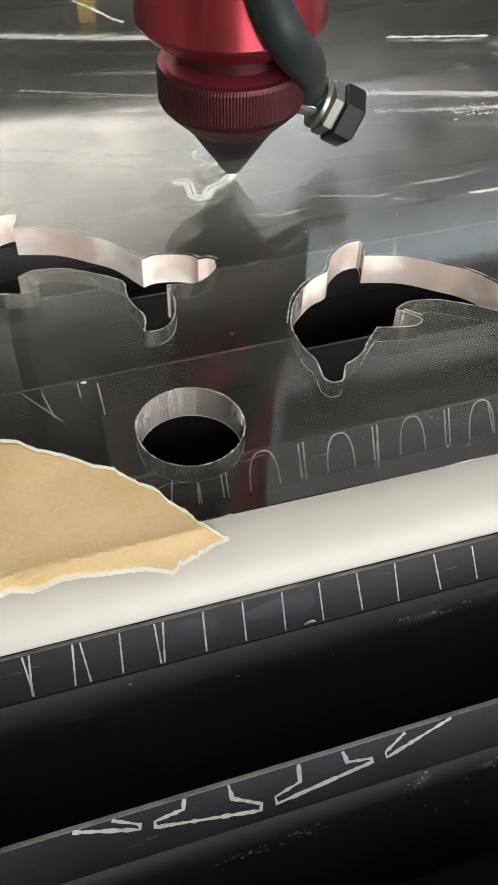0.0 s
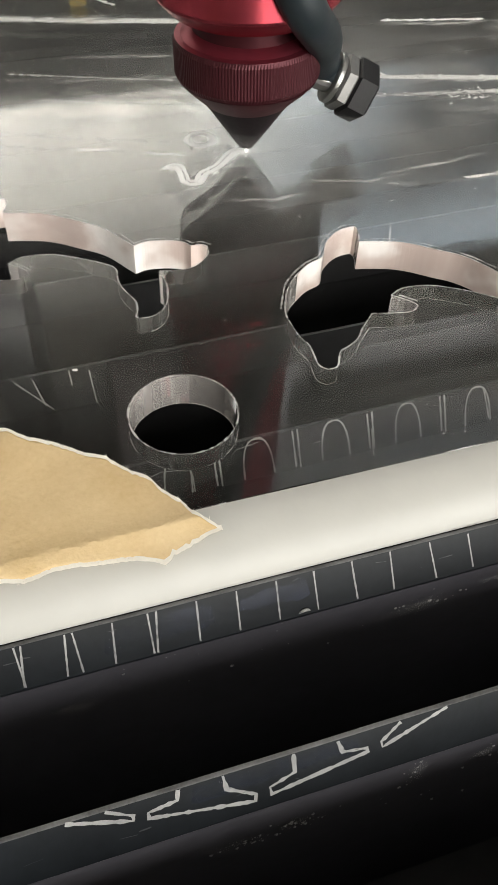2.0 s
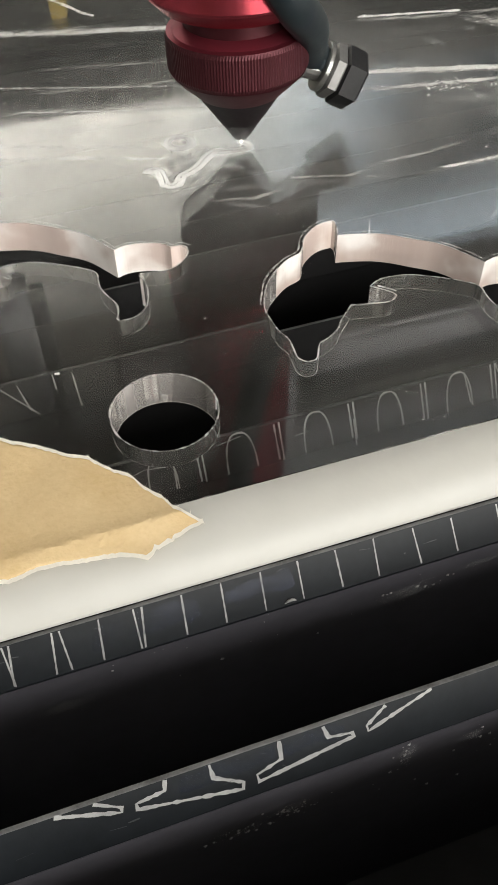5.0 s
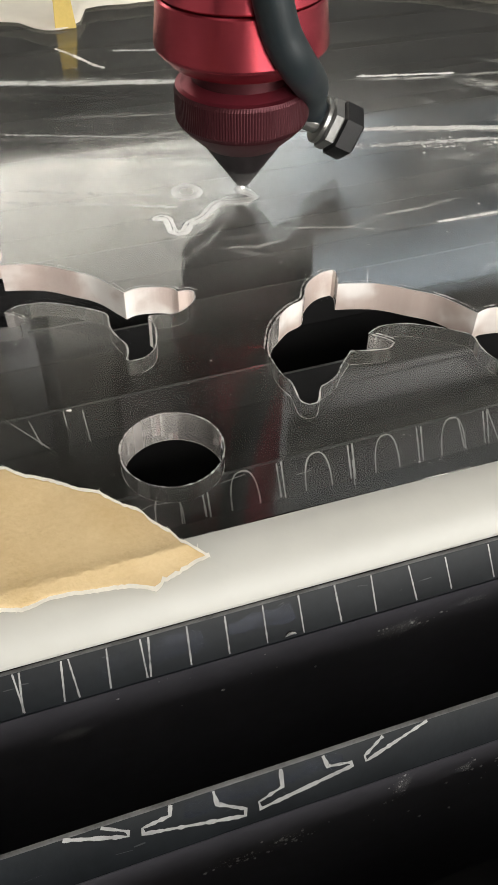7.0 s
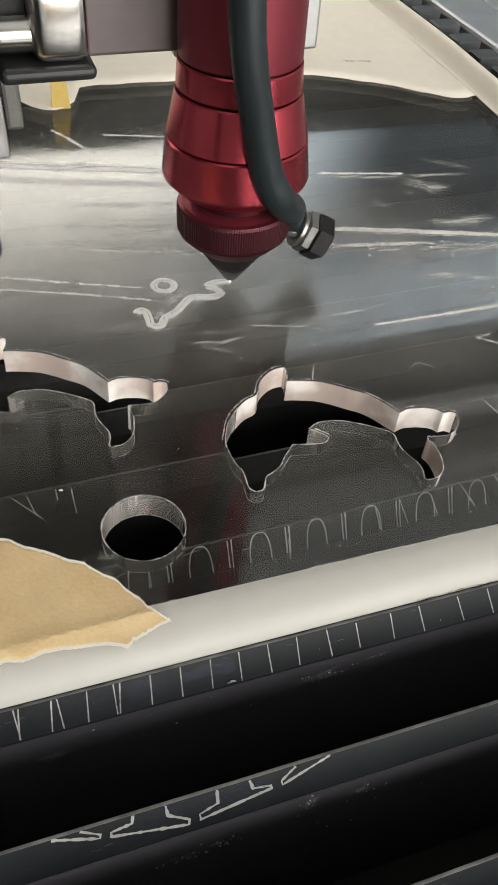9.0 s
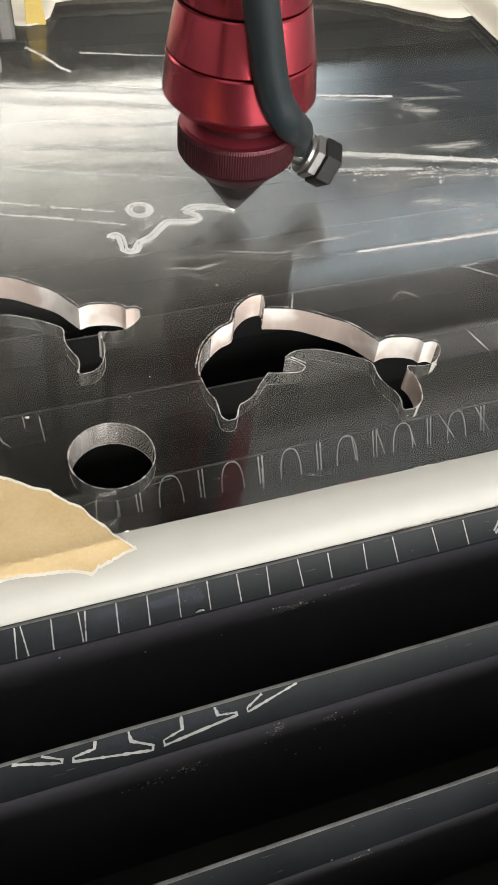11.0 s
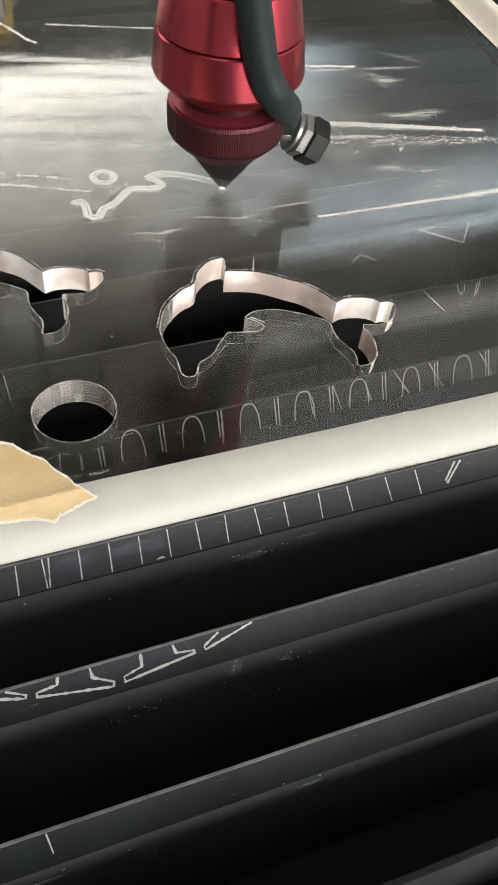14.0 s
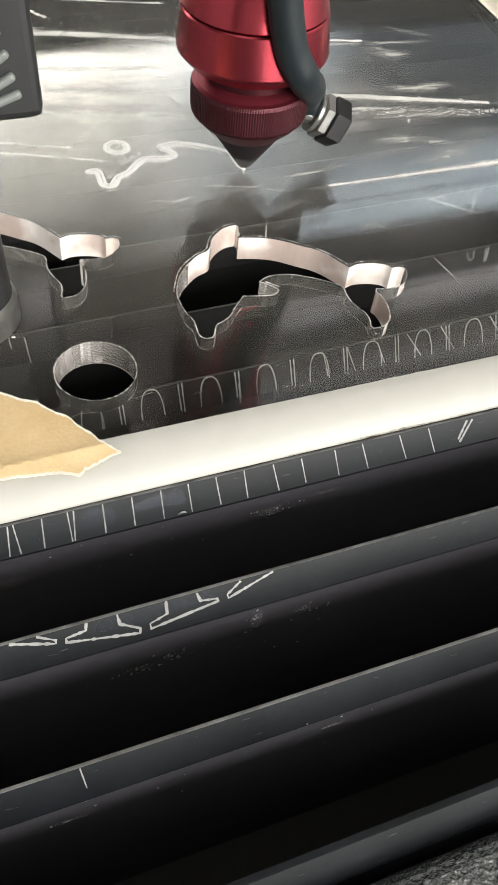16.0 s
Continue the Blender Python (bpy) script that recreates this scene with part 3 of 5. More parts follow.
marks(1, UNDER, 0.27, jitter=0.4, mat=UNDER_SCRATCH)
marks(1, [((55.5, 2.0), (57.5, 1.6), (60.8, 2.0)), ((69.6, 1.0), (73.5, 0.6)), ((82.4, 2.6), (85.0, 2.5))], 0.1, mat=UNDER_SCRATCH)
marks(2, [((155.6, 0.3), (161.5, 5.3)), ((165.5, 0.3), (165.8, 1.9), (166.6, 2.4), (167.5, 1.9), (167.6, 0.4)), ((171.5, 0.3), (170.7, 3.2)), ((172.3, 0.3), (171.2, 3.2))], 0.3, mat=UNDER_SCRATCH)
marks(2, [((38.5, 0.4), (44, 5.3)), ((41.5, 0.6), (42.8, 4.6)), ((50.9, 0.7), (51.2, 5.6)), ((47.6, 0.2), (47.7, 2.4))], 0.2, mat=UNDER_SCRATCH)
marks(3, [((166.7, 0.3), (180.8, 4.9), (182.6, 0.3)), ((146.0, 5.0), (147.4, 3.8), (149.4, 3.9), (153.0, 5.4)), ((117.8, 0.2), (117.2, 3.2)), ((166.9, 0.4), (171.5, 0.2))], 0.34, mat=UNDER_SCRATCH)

bm = bmesh.new()
bmesh.ops.create_icosphere(bm, subdivisions=2, radius=1.0)
for v in bm.verts:
    v.co = Vector((v.co.x * 0.95, v.co.y * 0.22, v.co.z * 0.3 - 0.55 * v.co.x**2 + 0.3)) * MM * (1 + 0.2 * noise.noise(v.co * 2))
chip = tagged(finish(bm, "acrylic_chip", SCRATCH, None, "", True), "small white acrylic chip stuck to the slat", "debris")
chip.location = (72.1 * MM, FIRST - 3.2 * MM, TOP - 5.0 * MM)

tagged(finish(block((X0 - 0.05, -0.12, -0.16), (X1 + 0.05, 0.5, -0.15)), "bed_tray", TRAY), "dark dusty tray below the slats", "tray", kind="structure")


def cabinet():
    c = thing("laser_cutter_cabinet", "grey painted sheet metal cabinet of a laser cutter", "machine")
    part("front_panel", block((X0 - 0.2, -0.32, -0.95), (X1 + 0.25, -0.26, -0.03), 0.004), SHEETMETAL, c)
    part("back_panel", block((X0 - 0.2, 0.56, -0.95), (X1 + 0.25, 0.6, 0.0), 0.004), SHEETMETAL, c)
    part("side_panel", block((X0 - 0.2, -0.26, -0.95), (X0 - 0.16, 0.56, 0.0), 0.004), SHEETMETAL, c)
    part("side_panel", block((X1 + 0.21, -0.26, -0.95), (X1 + 0.25, 0.56, 0.0), 0.004), SHEETMETAL, c)
    part("bed_frame", block((X0 - 0.16, -0.26, -0.09), (X1 + 0.21, -0.0605, -9.5 * MM), 0.003, 3), CRINKLE, c, "black crinkle-painted bed frame")
    part("bed_frame", block((X0 - 0.16, -0.0605, -0.2), (X0 - 0.002, 0.56, -14 * MM), 0.003), CRINKLE, c)
    # side with a notched slat holder and a guide rail
    part("slat_holder", block((X1 + 0.001, -0.06, -0.06), (X1 + 0.006, 0.56, -2 * MM)), HOLDER, c)
    for i in range(26):
        y = 0.06 + i * 0.0195
        part("holder_tooth", block((X1 + 0.001, y, -1.9 * MM), (X1 + 0.013, y + 0.0105, 6 * MM), 0.0006, 1), HOLDER, c)
    part("guide_rail", block((X1 + 0.02, -0.06, -0.05), (X1 + 0.05, 0.56, 4 * MM), 0.002), ALU, c, "brushed aluminium guide rail")
    part("rail_cover", block((X1 + 0.055, -0.06, -0.05), (X1 + 0.2, 0.56, 1 * MM), 0.003), SHEETMETAL, c)
    return c


cabinet()

# ---- the acrylic sheet with its cut-outs ----
DOLPHIN = [(108.2, 84.1), (108.3, 82.3), (107.1, 78.9), (108.7, 78.6), (111.4, 77.9), (114.6, 76.8), (117.6, 75.0), (120.9, 72.4), (123.7, 70.3), (125.7, 68.1), (127.4, 65.3), (128.6, 63.2), (129.6, 61.5),
           (131.8, 62.2), (134.0, 62.1), (136.7, 61.5), (139.1, 60.3), (140.1, 58.8), (142.0, 58.8), (143.1, 57.9), (142.9, 56.2), (142.0, 54.6), (140.2, 52.9), (138.1, 51.9), (135.6, 51.9), (132.6, 52.6)]
DOLPHIN += [(132.2, 51.6), (132.7, 50.3), (132.7, 47.0), (131.7, 43.3), (130.2, 41.2), (128.4, 40.2), (126.0, 40.1), (125.6, 40.9), (126.3, 42.7), (126.4, 45.1), (125.6, 47.3), (124.8, 50.0), (124.7, 52.3), (125.0, 54.5),
            (124.6, 55.9), (123.6, 56.9), (121.0, 58.9), (118.2, 60.7), (114.7, 62.5), (111.5, 63.2), (108.7, 63.1), (106.2, 61.8)]
DOLPHIN += [(107.7, 60.5), (109.2, 58.8), (109.6, 57.8), (108.4, 56.8), (106.9, 56.6), (103.8, 57.2), (100.7, 57.9), (99.1, 56.3), (97.3, 54.4), (95.5, 52.2), (93.1, 50.8), (91.6, 50.1), (90.3, 47.6), (89.5, 46.6), (88.0, 46.5),
            (86.9, 47.9), (87.0, 50.6), (87.1, 52.9), (86.7, 54.1), (86.2, 55.9), (85.9, 60.4), (86.1, 62.5), (87.0, 65.1), (88.7, 68.5), (91.1, 71.4), (94.8, 74.5), (98.3, 76.1), (100.3, 79.8), (102.9, 82.4), (105.5, 83.8)]
OTHER = (-64.9, 27.1)  # from one dolphin to the next
CIRCLE = (62.8, 43.4, 8.5)
SHEET_X, SHEET_Y, THICK = (-200.0, 258.0), (25.0, 470.0), 6.5


def loop(pts):
    return smooth_loop([(x, y, 0) for x, y in pts], 4)


def pocket(c):
    """Inside the small flipper notch of either dolphin, which gets the dimmer face colour."""
    x, y = c.x / MM, c.y / MM
    return any(104.5 < x - dx < 111 and 55 < y - dy < 62.5 for dx, dy in ((0, 0), OTHER))


def sheet():
    holes = [loop(DOLPHIN), loop([(x + OTHER[0], y + OTHER[1]) for x, y in DOLPHIN])]
    cx, cy, r = CIRCLE
    holes.append([Vector((cx + r * math.cos(2 * math.pi * i / 72), cy + r * math.sin(2 * math.pi * i / 72), 0)) for i in range(72)])
    (xa, xb), (ya, yb) = SHEET_X, SHEET_Y
    outer = [Vector(p) for p in ((xa, ya, 0), (xb, ya, 0), (xb, yb, 0), (xa, yb, 0))]
    bm = bmesh.new()
    for pts in [outer] + holes:
        vs = [bm.verts.new(p * MM) for p in pts]
        for a, b in zip(vs, vs[1:] + vs[:1]):
            bm.edges.new((a, b))
    bmesh.ops.triangle_fill(bm, use_beauty=True, use_dissolve=False, edges=list(bm.edges))
    up = list(bm.faces)
    for f in up:
        f.normal_update()
        if f.normal.z < 0:
            f.normal_flip()
    res = bmesh.ops.extrude_face_region(bm, geom=up, use_keep_orig=True)
    for g in res["geom"]:
        if isinstance(g, bmesh.types.BMVert):
            g.co.z -= THICK * MM
    bmesh.ops.recalc_face_normals(bm, faces=list(bm.faces))
    for f in bm.faces:
        c = f.calc_center_median()
        f.normal_update()
        rel = [(c.x / MM - dx, c.y / MM - dy) for dx, dy in ((0, 0), OTHER)]
        body = [p for p in rel if 84 < p[0] < 144 and 39 < p[1] < 85]
        if f.normal.z > 0.5:
            f.material_index = 1
        elif f.normal.z < -0.5:
            f.material_index = 4
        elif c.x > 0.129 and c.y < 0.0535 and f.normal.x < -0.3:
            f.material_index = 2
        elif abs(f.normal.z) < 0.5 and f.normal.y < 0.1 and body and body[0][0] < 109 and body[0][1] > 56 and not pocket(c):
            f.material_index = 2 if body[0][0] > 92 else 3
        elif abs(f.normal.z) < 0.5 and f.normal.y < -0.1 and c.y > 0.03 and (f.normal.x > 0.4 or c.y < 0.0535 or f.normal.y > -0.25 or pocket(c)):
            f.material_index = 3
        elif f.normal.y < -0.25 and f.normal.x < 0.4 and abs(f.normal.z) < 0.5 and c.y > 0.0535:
            f.material_index = 2  # far cut faces, pale with painted-in piped light
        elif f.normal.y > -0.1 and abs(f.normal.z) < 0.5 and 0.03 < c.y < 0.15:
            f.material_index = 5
    ob = tagged(finish(bm, "acrylic_sheet", [ACRYLIC, ACRYLIC_TOP, PIPED_LIGHT, HALF_PIPED_LIGHT, ACRYLIC_LOW, CLEAR_CUT]), "clear thick acrylic sheet with dolphin and circle cut-outs", "plastic sheet")
    ob.visible_shadow = False
    for pts in holes:
        for z, w, name in ((0.04, 0.26, "upper_rim"), (-THICK + 0.05, 0.1, "lower_rim")):
            rim = bmesh.new()
            ribbon(rim, [Vector((p.x, p.y, z)) * MM for p in pts + pts[:1]], w * MM, (0, 0, 1), 0.0, 0.5)
            part(name, rim, RIM, ob, "pale rim line of the cut")
    # pale line a little behind the far side of each dolphin
    for pts in holes[:2]:
        run, n = [], len(pts)
        area2 = sum(a.x * b.y - b.x * a.y for a, b in zip(pts, pts[1:] + pts[:1]))
        for i in range(n + 1):
            p, d = pts[i % n], (pts[(i + 3) % n] - pts[(i - 3) % n]).normalized()
            away = Vector((d.y, -d.x, 0)) * (1 if area2 > 0 else -1)
            if away.y > 0.25 and i < n:
                run.append(p + away * (0.75 + 0.35 * noise.noise(p * 0.12)))
            elif len(run) > 6:
                pale_line = bmesh.new()
                ribbon(pale_line, [(q + Vector((0, 0, 0.05))) * MM for q in run], 0.3 * MM, (0, 0, 1), 0.0, 0.7)
                part("outer_line", pale_line, RIM, ob, "faint pale line beside the cut")
                run = []
            else:
                run = []
    return ob


sheet()

# rounded milky strip along the front of the sheet
bm = bmesh.new()
prof = [(24.85, -0.05), (23.5, -0.1), (22.0, -0.45), (20.2, -1.2), (18.4, -2.4), (17.0, -3.7), (16.0, -5.0), (15.5, -6.0), (15.5, -6.55), (24.85, -6.55)]
cols = [[bm.verts.new((x * MM, y * MM, z * MM)) for y, z in prof] for x in (-200, -60, 20, 100, 180, 258)]
for a, b in zip(cols, cols[1:]):
    for j in range(len(prof)):
        k = (j + 1) % len(prof)
        bm.faces.new((a[j], a[k], b[k], b[j]))
bm.faces.new(cols[0][::-1])
bm.faces.new(cols[-1])
bmesh.ops.recalc_face_normals(bm, faces=list(bm.faces))
strip = thing("edge_strip", "milky white rounded plastic strip along the sheet", "edge strip")
part("strip_body", bm, MILKY, strip, "", True)
rnd = random.Random(77)
for xa, xb, w in ((107, 116, 0.5), (112, 124, 0.8), (121, 129, 0.6), (126, 131, 0.35), (96, 101, 0.3), (134, 150, 0.7)):
    bm = bmesh.new()
    lean = Vector((0, -1, 0))
    ribbon(bm, [Vector((x, 15.5, -6.25 + 0.2 * noise.noise(Vector((x * 0.5, w, 0))))) * MM for x in np.arange(xa, xb, 0.5)], w * MM, lean, 0.06 * MM, 0.8)
    part("burnt_stain", bm, BURN, strip, "dark brown burnt stain along the lower edge")

# ---- paper ----
UPPER = [(-30, 66), (-10, 61), (10, 56), (31, 49.6), (34.3, 47.8), (36.7, 46.9), (38.9, 44.5), (42.0, 42.8), (44.7, 40.9), (46.9, 39.0), (49.6, 37.6), (51.2, 35.5), (52.9, 33.7), (54.7, 32.3), (56.1, 29.3), (58.0, 26.9), (59.0, 24.5), (60.5, 22.6), (62.4, 20.8)]
LOWER = [(-30, 17.5), (-10, 18.5), (10, 18.0), (29.3, 19.9), (31.7, 20.3), (33.1, 20.4), (35.9, 19.7), (39.6, 20.4), (42.5, 20.2), (46.2, 19.6), (49.1, 19.4), (52.0, 18.6), (53.9, 17.5), (55.1, 18.7), (57.7, 19.4), (59.9, 20.3), (62.4, 20.7)]


def lerp_line(line, x):
    for (xa, ya), (xb, yb) in zip(line, line[1:]):
        if x <= xb:
            return ya + (yb - ya) * (x - xa) / (xb - xa)
    return line[-1][1]


def paper_height(x, y):
    crease = 23.2 - 0.02 * (62 - x)
    d = y - crease
    lift = 0.2 + 0.55 * math.exp(-abs(d) / 2.2) + (0.25 * noise.noise(Vector((x * 0.12, y * 0.12, 3))))
    return lift - (0.12 * abs(d) if d < 0 else 0.0)


def torn_paper():
    t = thing("torn_paper", "torn piece of brown protective paper lying on the sheet", "paper")
    bm, rim = bmesh.new(), bmesh.new()
    nx, ny = 190, 26
    grid, edge_u, edge_l = [], [], []
    for i in range(nx + 1):
        x = -30 + 92.4 * i / nx
        u = lerp_line(UPPER, x) + 0.3 * noise.noise(Vector((x * 1.3, 0, 0))) + 0.15 * noise.noise(Vector((x * 4, 5, 0)))
        l = lerp_line(LOWER, x) + 0.3 * noise.noise(Vector((x * 1.3, 9, 0))) + 0.15 * noise.noise(Vector((x * 4, 2, 0)))
        if u - l < 0.05:
            u = l + 0.05
        col = []
        for j in range(ny + 1):
            y = l + (u - l) * j / ny
            col.append(bm.verts.new((x * MM, y * MM, paper_height(x, y) * MM)))
        grid.append(col)
        edge_u.append((x, u, paper_height(x, u)))
        edge_l.append((x, l, paper_height(x, l)))
    for a, b in zip(grid, grid[1:]):
        for j in range(ny):
            bm.faces.new((a[j], b[j], b[j + 1], a[j + 1]))
    ob = part("paper_body", bm, KRAFT, t, "", True)
    sol = ob.modifiers.new("thickness", "SOLIDIFY")
    sol.thickness, sol.offset = 0.12 * MM, -1
    for edge, sign in ((edge_u, 1), (edge_l, -1)):
        bm = bmesh.new()
        inner, outer = [], []
        for x, y, z in edge:
            w = 0.5 + 0.42 * noise.noise(Vector((x * 2.6, sign * 7, 1)))
            inner.append(bm.verts.new((x * MM, (y - sign * w) * MM, (z + 0.09) * MM)))
            outer.append(bm.verts.new((x * MM, (y + sign * 0.25) * MM, (z + 0.07) * MM)))
        for k in range(len(edge) - 1):
            bm.faces.new((inner[k], inner[k + 1], outer[k + 1], outer[k]) if sign < 0 else (inner[k], outer[k], outer[k + 1], inner[k + 1]))
        rnd = random.Random(5 + sign)
        for _ in range(230):
            x, y, z = edge[rnd.randrange(60, len(edge) - 2)]
            a, ln = rnd.uniform(-1.2, 1.2), rnd.uniform(0.2, 0.75)
            tipp = Vector((x + ln * math.sin(a), y + sign * ln * math.cos(a), z + rnd.uniform(0.0, 0.5)))
            root = Vector((x, y - sign * 0.2, z + 0.1))
            side = (tipp - root).cross(Vector((0, 0, 1))).normalized() * 0.05
            vs = [bm.verts.new(p * MM) for p in (root + side, root - side, tipp)]
            bm.faces.new(vs)
        part("torn_edge", bm, TORN, t, "ragged pale torn fibres")
    return t


torn_paper()


def back_paper():
    """The cream paper that still covers the far part of the sheet, peeled back along a torn line, rolled up along the east side."""
    edge = [(-200, 300), (-60, 290), (10, 275), (45, 258), (64, 252.5), (70, 243.5), (76, 240), (84, 246), (89, 261), (125, 261.5), (160, 262.5), (186, 260), (202, 253), (217, 245), (231, 233), (238, 228.5), (246, 230)]
    bm = bmesh.new()
    cols = []
    for x in [-200 + 441 * i / 110 for i in range(111)] + [241 + 18 * i / 30 for i in range(1, 31)]:
        y0 = (lerp_line(edge, x) if x < 248.7 else 112) + 1.2 * noise.noise(Vector((x * 0.15, 0, 0)))
        col = []
        for j in range(25):
            y = y0 + (468 - y0) * j / 24
            shift = 0.06 * min(y - 240, 40) * max(0.0, min(1.0, (x - 225) / 20))
            roll = min(1.0, max(0.0, (x - 250.6) / 6.0))
            crease = max(0.0, 1 - abs(x - 250.2) / 1.2)
            z = 0.5 + 0.6 * max(0.0, noise.noise(Vector((x * 0.02, y * 0.02, 4)))) + 5 * math.sin(roll * math.pi / 2) ** 2 - 0.35 * crease
            col.append(bm.verts.new(((x + shift) * MM, y * MM, z * MM)))
        cols.append(col)
    for a, b in zip(cols, cols[1:]):
        for j in range(24):
            bm.faces.new((a[j], b[j], b[j + 1], a[j + 1]))
    ob = tagged(finish(bm, "protective_paper", CREAM, None, "", True), "cream protective paper peeled back over the acrylic sheet", "paper")
    sol = ob.modifiers.new("thickness", "SOLIDIFY")
    sol.thickness, sol.offset = 0.15 * MM, 1


back_paper()
bm = bmesh.new()
ribbon(bm, [Vector((x, 268.4 - 0.15 * (x - 203) + 0.5 * noise.noise(Vector((x * 0.4, 0, 0))), 2.6)) * MM for x in np.arange(203, 216, 0.6)], 1.6 * MM, (0, 0, 1), 0, 0.7)
tagged(finish(bm, "paper_tear", BURN), "small dark tear in the cream protective paper", "tear", kind="stuff")

bm = block((-3.5 * MM, -0.2 * MM, 0), (3.5 * MM, 0.2 * MM, 14 * MM), 0.0001, 1)
for v in bm.verts:
    v.co.x *= 1 - 0.3 * v.co.z / (14 * MM)
    v.co.y += 4 * MM * (v.co.z / (14 * MM)) ** 2
tape = tagged(finish(bm, "tape_flag", YELLOW), "yellow masking tape flag standing up from the sheet", "tape")
tape.location = (79 * MM, 243 * MM, 0.1 * MM)


# ---- residue on the sheet ----
def in_hole(p):
    """Whether a place lies over one of the cut-outs."""
    if math.hypot(p.x - CIRCLE[0], p.y - CIRCLE[1]) < CIRCLE[2] + 0.5:
        return True
    for dx, dy in ((0, 0), OTHER):
        inside = False
        for (xa, ya), (xb, yb) in zip(DOLPHIN, DOLPHIN[1:] + DOLPHIN[:1]):
            if (ya + dy > p.y) != (yb + dy > p.y) and p.x < (xb - xa) * (p.y - ya - dy) / (yb - ya) + xa + dx:
                inside = not inside
        if inside:
            return True
    return False


def crumbs(name, line, spread, count, size, label, seed, tall=0.06):
    rnd = random.Random(seed)
    bm = bmesh.new()
    segs = [(Vector((*a, 0)), Vector((*b, 0))) for a, b in zip(line, line[1:])]
    total = sum((b - a).length for a, b in segs)
    for _ in range(count):
        s = rnd.uniform(0, total)
        for a, b in segs:
            if s <= (b - a).length:
                break
            s -= (b - a).length
        p = a + (b - a).normalized() * s + Vector((rnd.gauss(0, 0.2), rnd.gauss(0, spread) * (0.5 + 1.0 * abs(noise.noise(Vector((s * 0.2, seed, 0))))), 0))
        if in_hole(p):
            continue
        big = 0.22 + 0.9 * rnd.random() ** 3
        w, h, ang = size * big * rnd.uniform(0.7, 1.6), size * big * rnd.uniform(0.4, 0.9), rnd.uniform(-0.9, 0.9)
        c, s2 = math.cos(ang), math.sin(ang)
        base = [bm.verts.new(Vector((p.x + u * c - v * s2, p.y + u * s2 + v * c, 0.03)) * MM) for u, v in ((-w, -h * 0.4), (w * 0.3, -h), (w, h * 0.2), (-w * 0.2, h))]
        tip = bm.verts.new(Vector((p.x, p.y, 0.03 + size * big * tall * rnd.uniform(0.4, 1.5))) * MM)
        for q, r in zip(base, base[1:] + base[:1]):
            bm.faces.new((q, r, tip))
    tagged(finish(bm, name, CRUMB), label, "residue", kind="stuff")


crumbs("residue_streak", [(40, 206), (73, 197), (90, 193), (116, 186), (126, 183.5)], 0.9, 1500, 0.5, "white crumbly residue streak on the acrylic", 1)
crumbs("residue_streak", [(130, 148), (160, 140.5), (209, 127)], 0.9, 1900, 0.46, "white crumbly residue streak on the acrylic", 2, 0.5)
crumbs("residue_streak", [(134, 136), (170, 131), (215, 120)], 1.6, 600, 0.38, "sparse white specks on the acrylic", 3, 0.5)
crumbs("residue_streak", [(139, 95.2), (165, 95.3), (192, 95.6), (240, 96)], 0.3, 1500, 0.45, "bright white scratched line on the acrylic", 4, 0.5)
crumbs("residue_streak", [(40, 140), (65, 131), (82, 125)], 0.28, 240, 0.6, "fine dotted white line on the acrylic", 5)
crumbs("residue_streak", [(40, 134), (70, 124), (84, 118.5)], 0.28, 240, 0.6, "fine dotted white line on the acrylic", 6)
crumbs("residue_streak", [(90, 219.5), (112, 214.5), (126, 211.5)], 0.3, 420, 0.5, "short white residue line on the acrylic", 7, 0.5)
crumbs("residue_streak", [(73, 226), (77, 219), (79.5, 214.5), (81, 210.5), (84.5, 206)], 0.7, 420, 0.5, "white scraped squiggle on the acrylic", 8)
crumbs("residue_streak", [(156, 179), (186, 173.5)], 0.4, 420, 0.6, "white residue line on the acrylic", 9, 0.5)


crumbs("residue_streak", [(50, 168), (68, 162), (91, 154.5), (114, 149)], 0.4, 420, 0.4, "fine white wiped line on the acrylic", 10, 0.3)
crumbs("residue_streak", [(56, 152), (78, 145), (101, 139), (112, 136.5)], 0.35, 420, 0.4, "fine white wiped line on the acrylic", 11, 0.3)
crumbs("residue_streak", [(150, 132), (175, 126), (205, 121)], 2.2, 260, 0.45, "sparse white specks on the acrylic", 12, 0.5)
crumbs("dust_specks", [(20, 60), (200, 60)], 26, 60, 0.28, "scattered white specks on the acrylic", 21)
crumbs("dust_specks", [(40, 130), (220, 130)], 40, 130, 0.3, "scattered white specks on the acrylic", 22)
crumbs("dust_specks", [(99, 36), (101.5, 34)], 0.3, 5, 0.4, "small white chips on the acrylic", 23, 0.5)
crumbs("dust_specks", [(48.2, 57.6), (48.6, 57.3)], 0.15, 4, 0.42, "small white chips on the acrylic", 24)
crumbs("dust_specks", [(96, 28.6), (109, 27.4)], 0.7, 8, 0.3, "white splinters along the edge of the acrylic", 25)


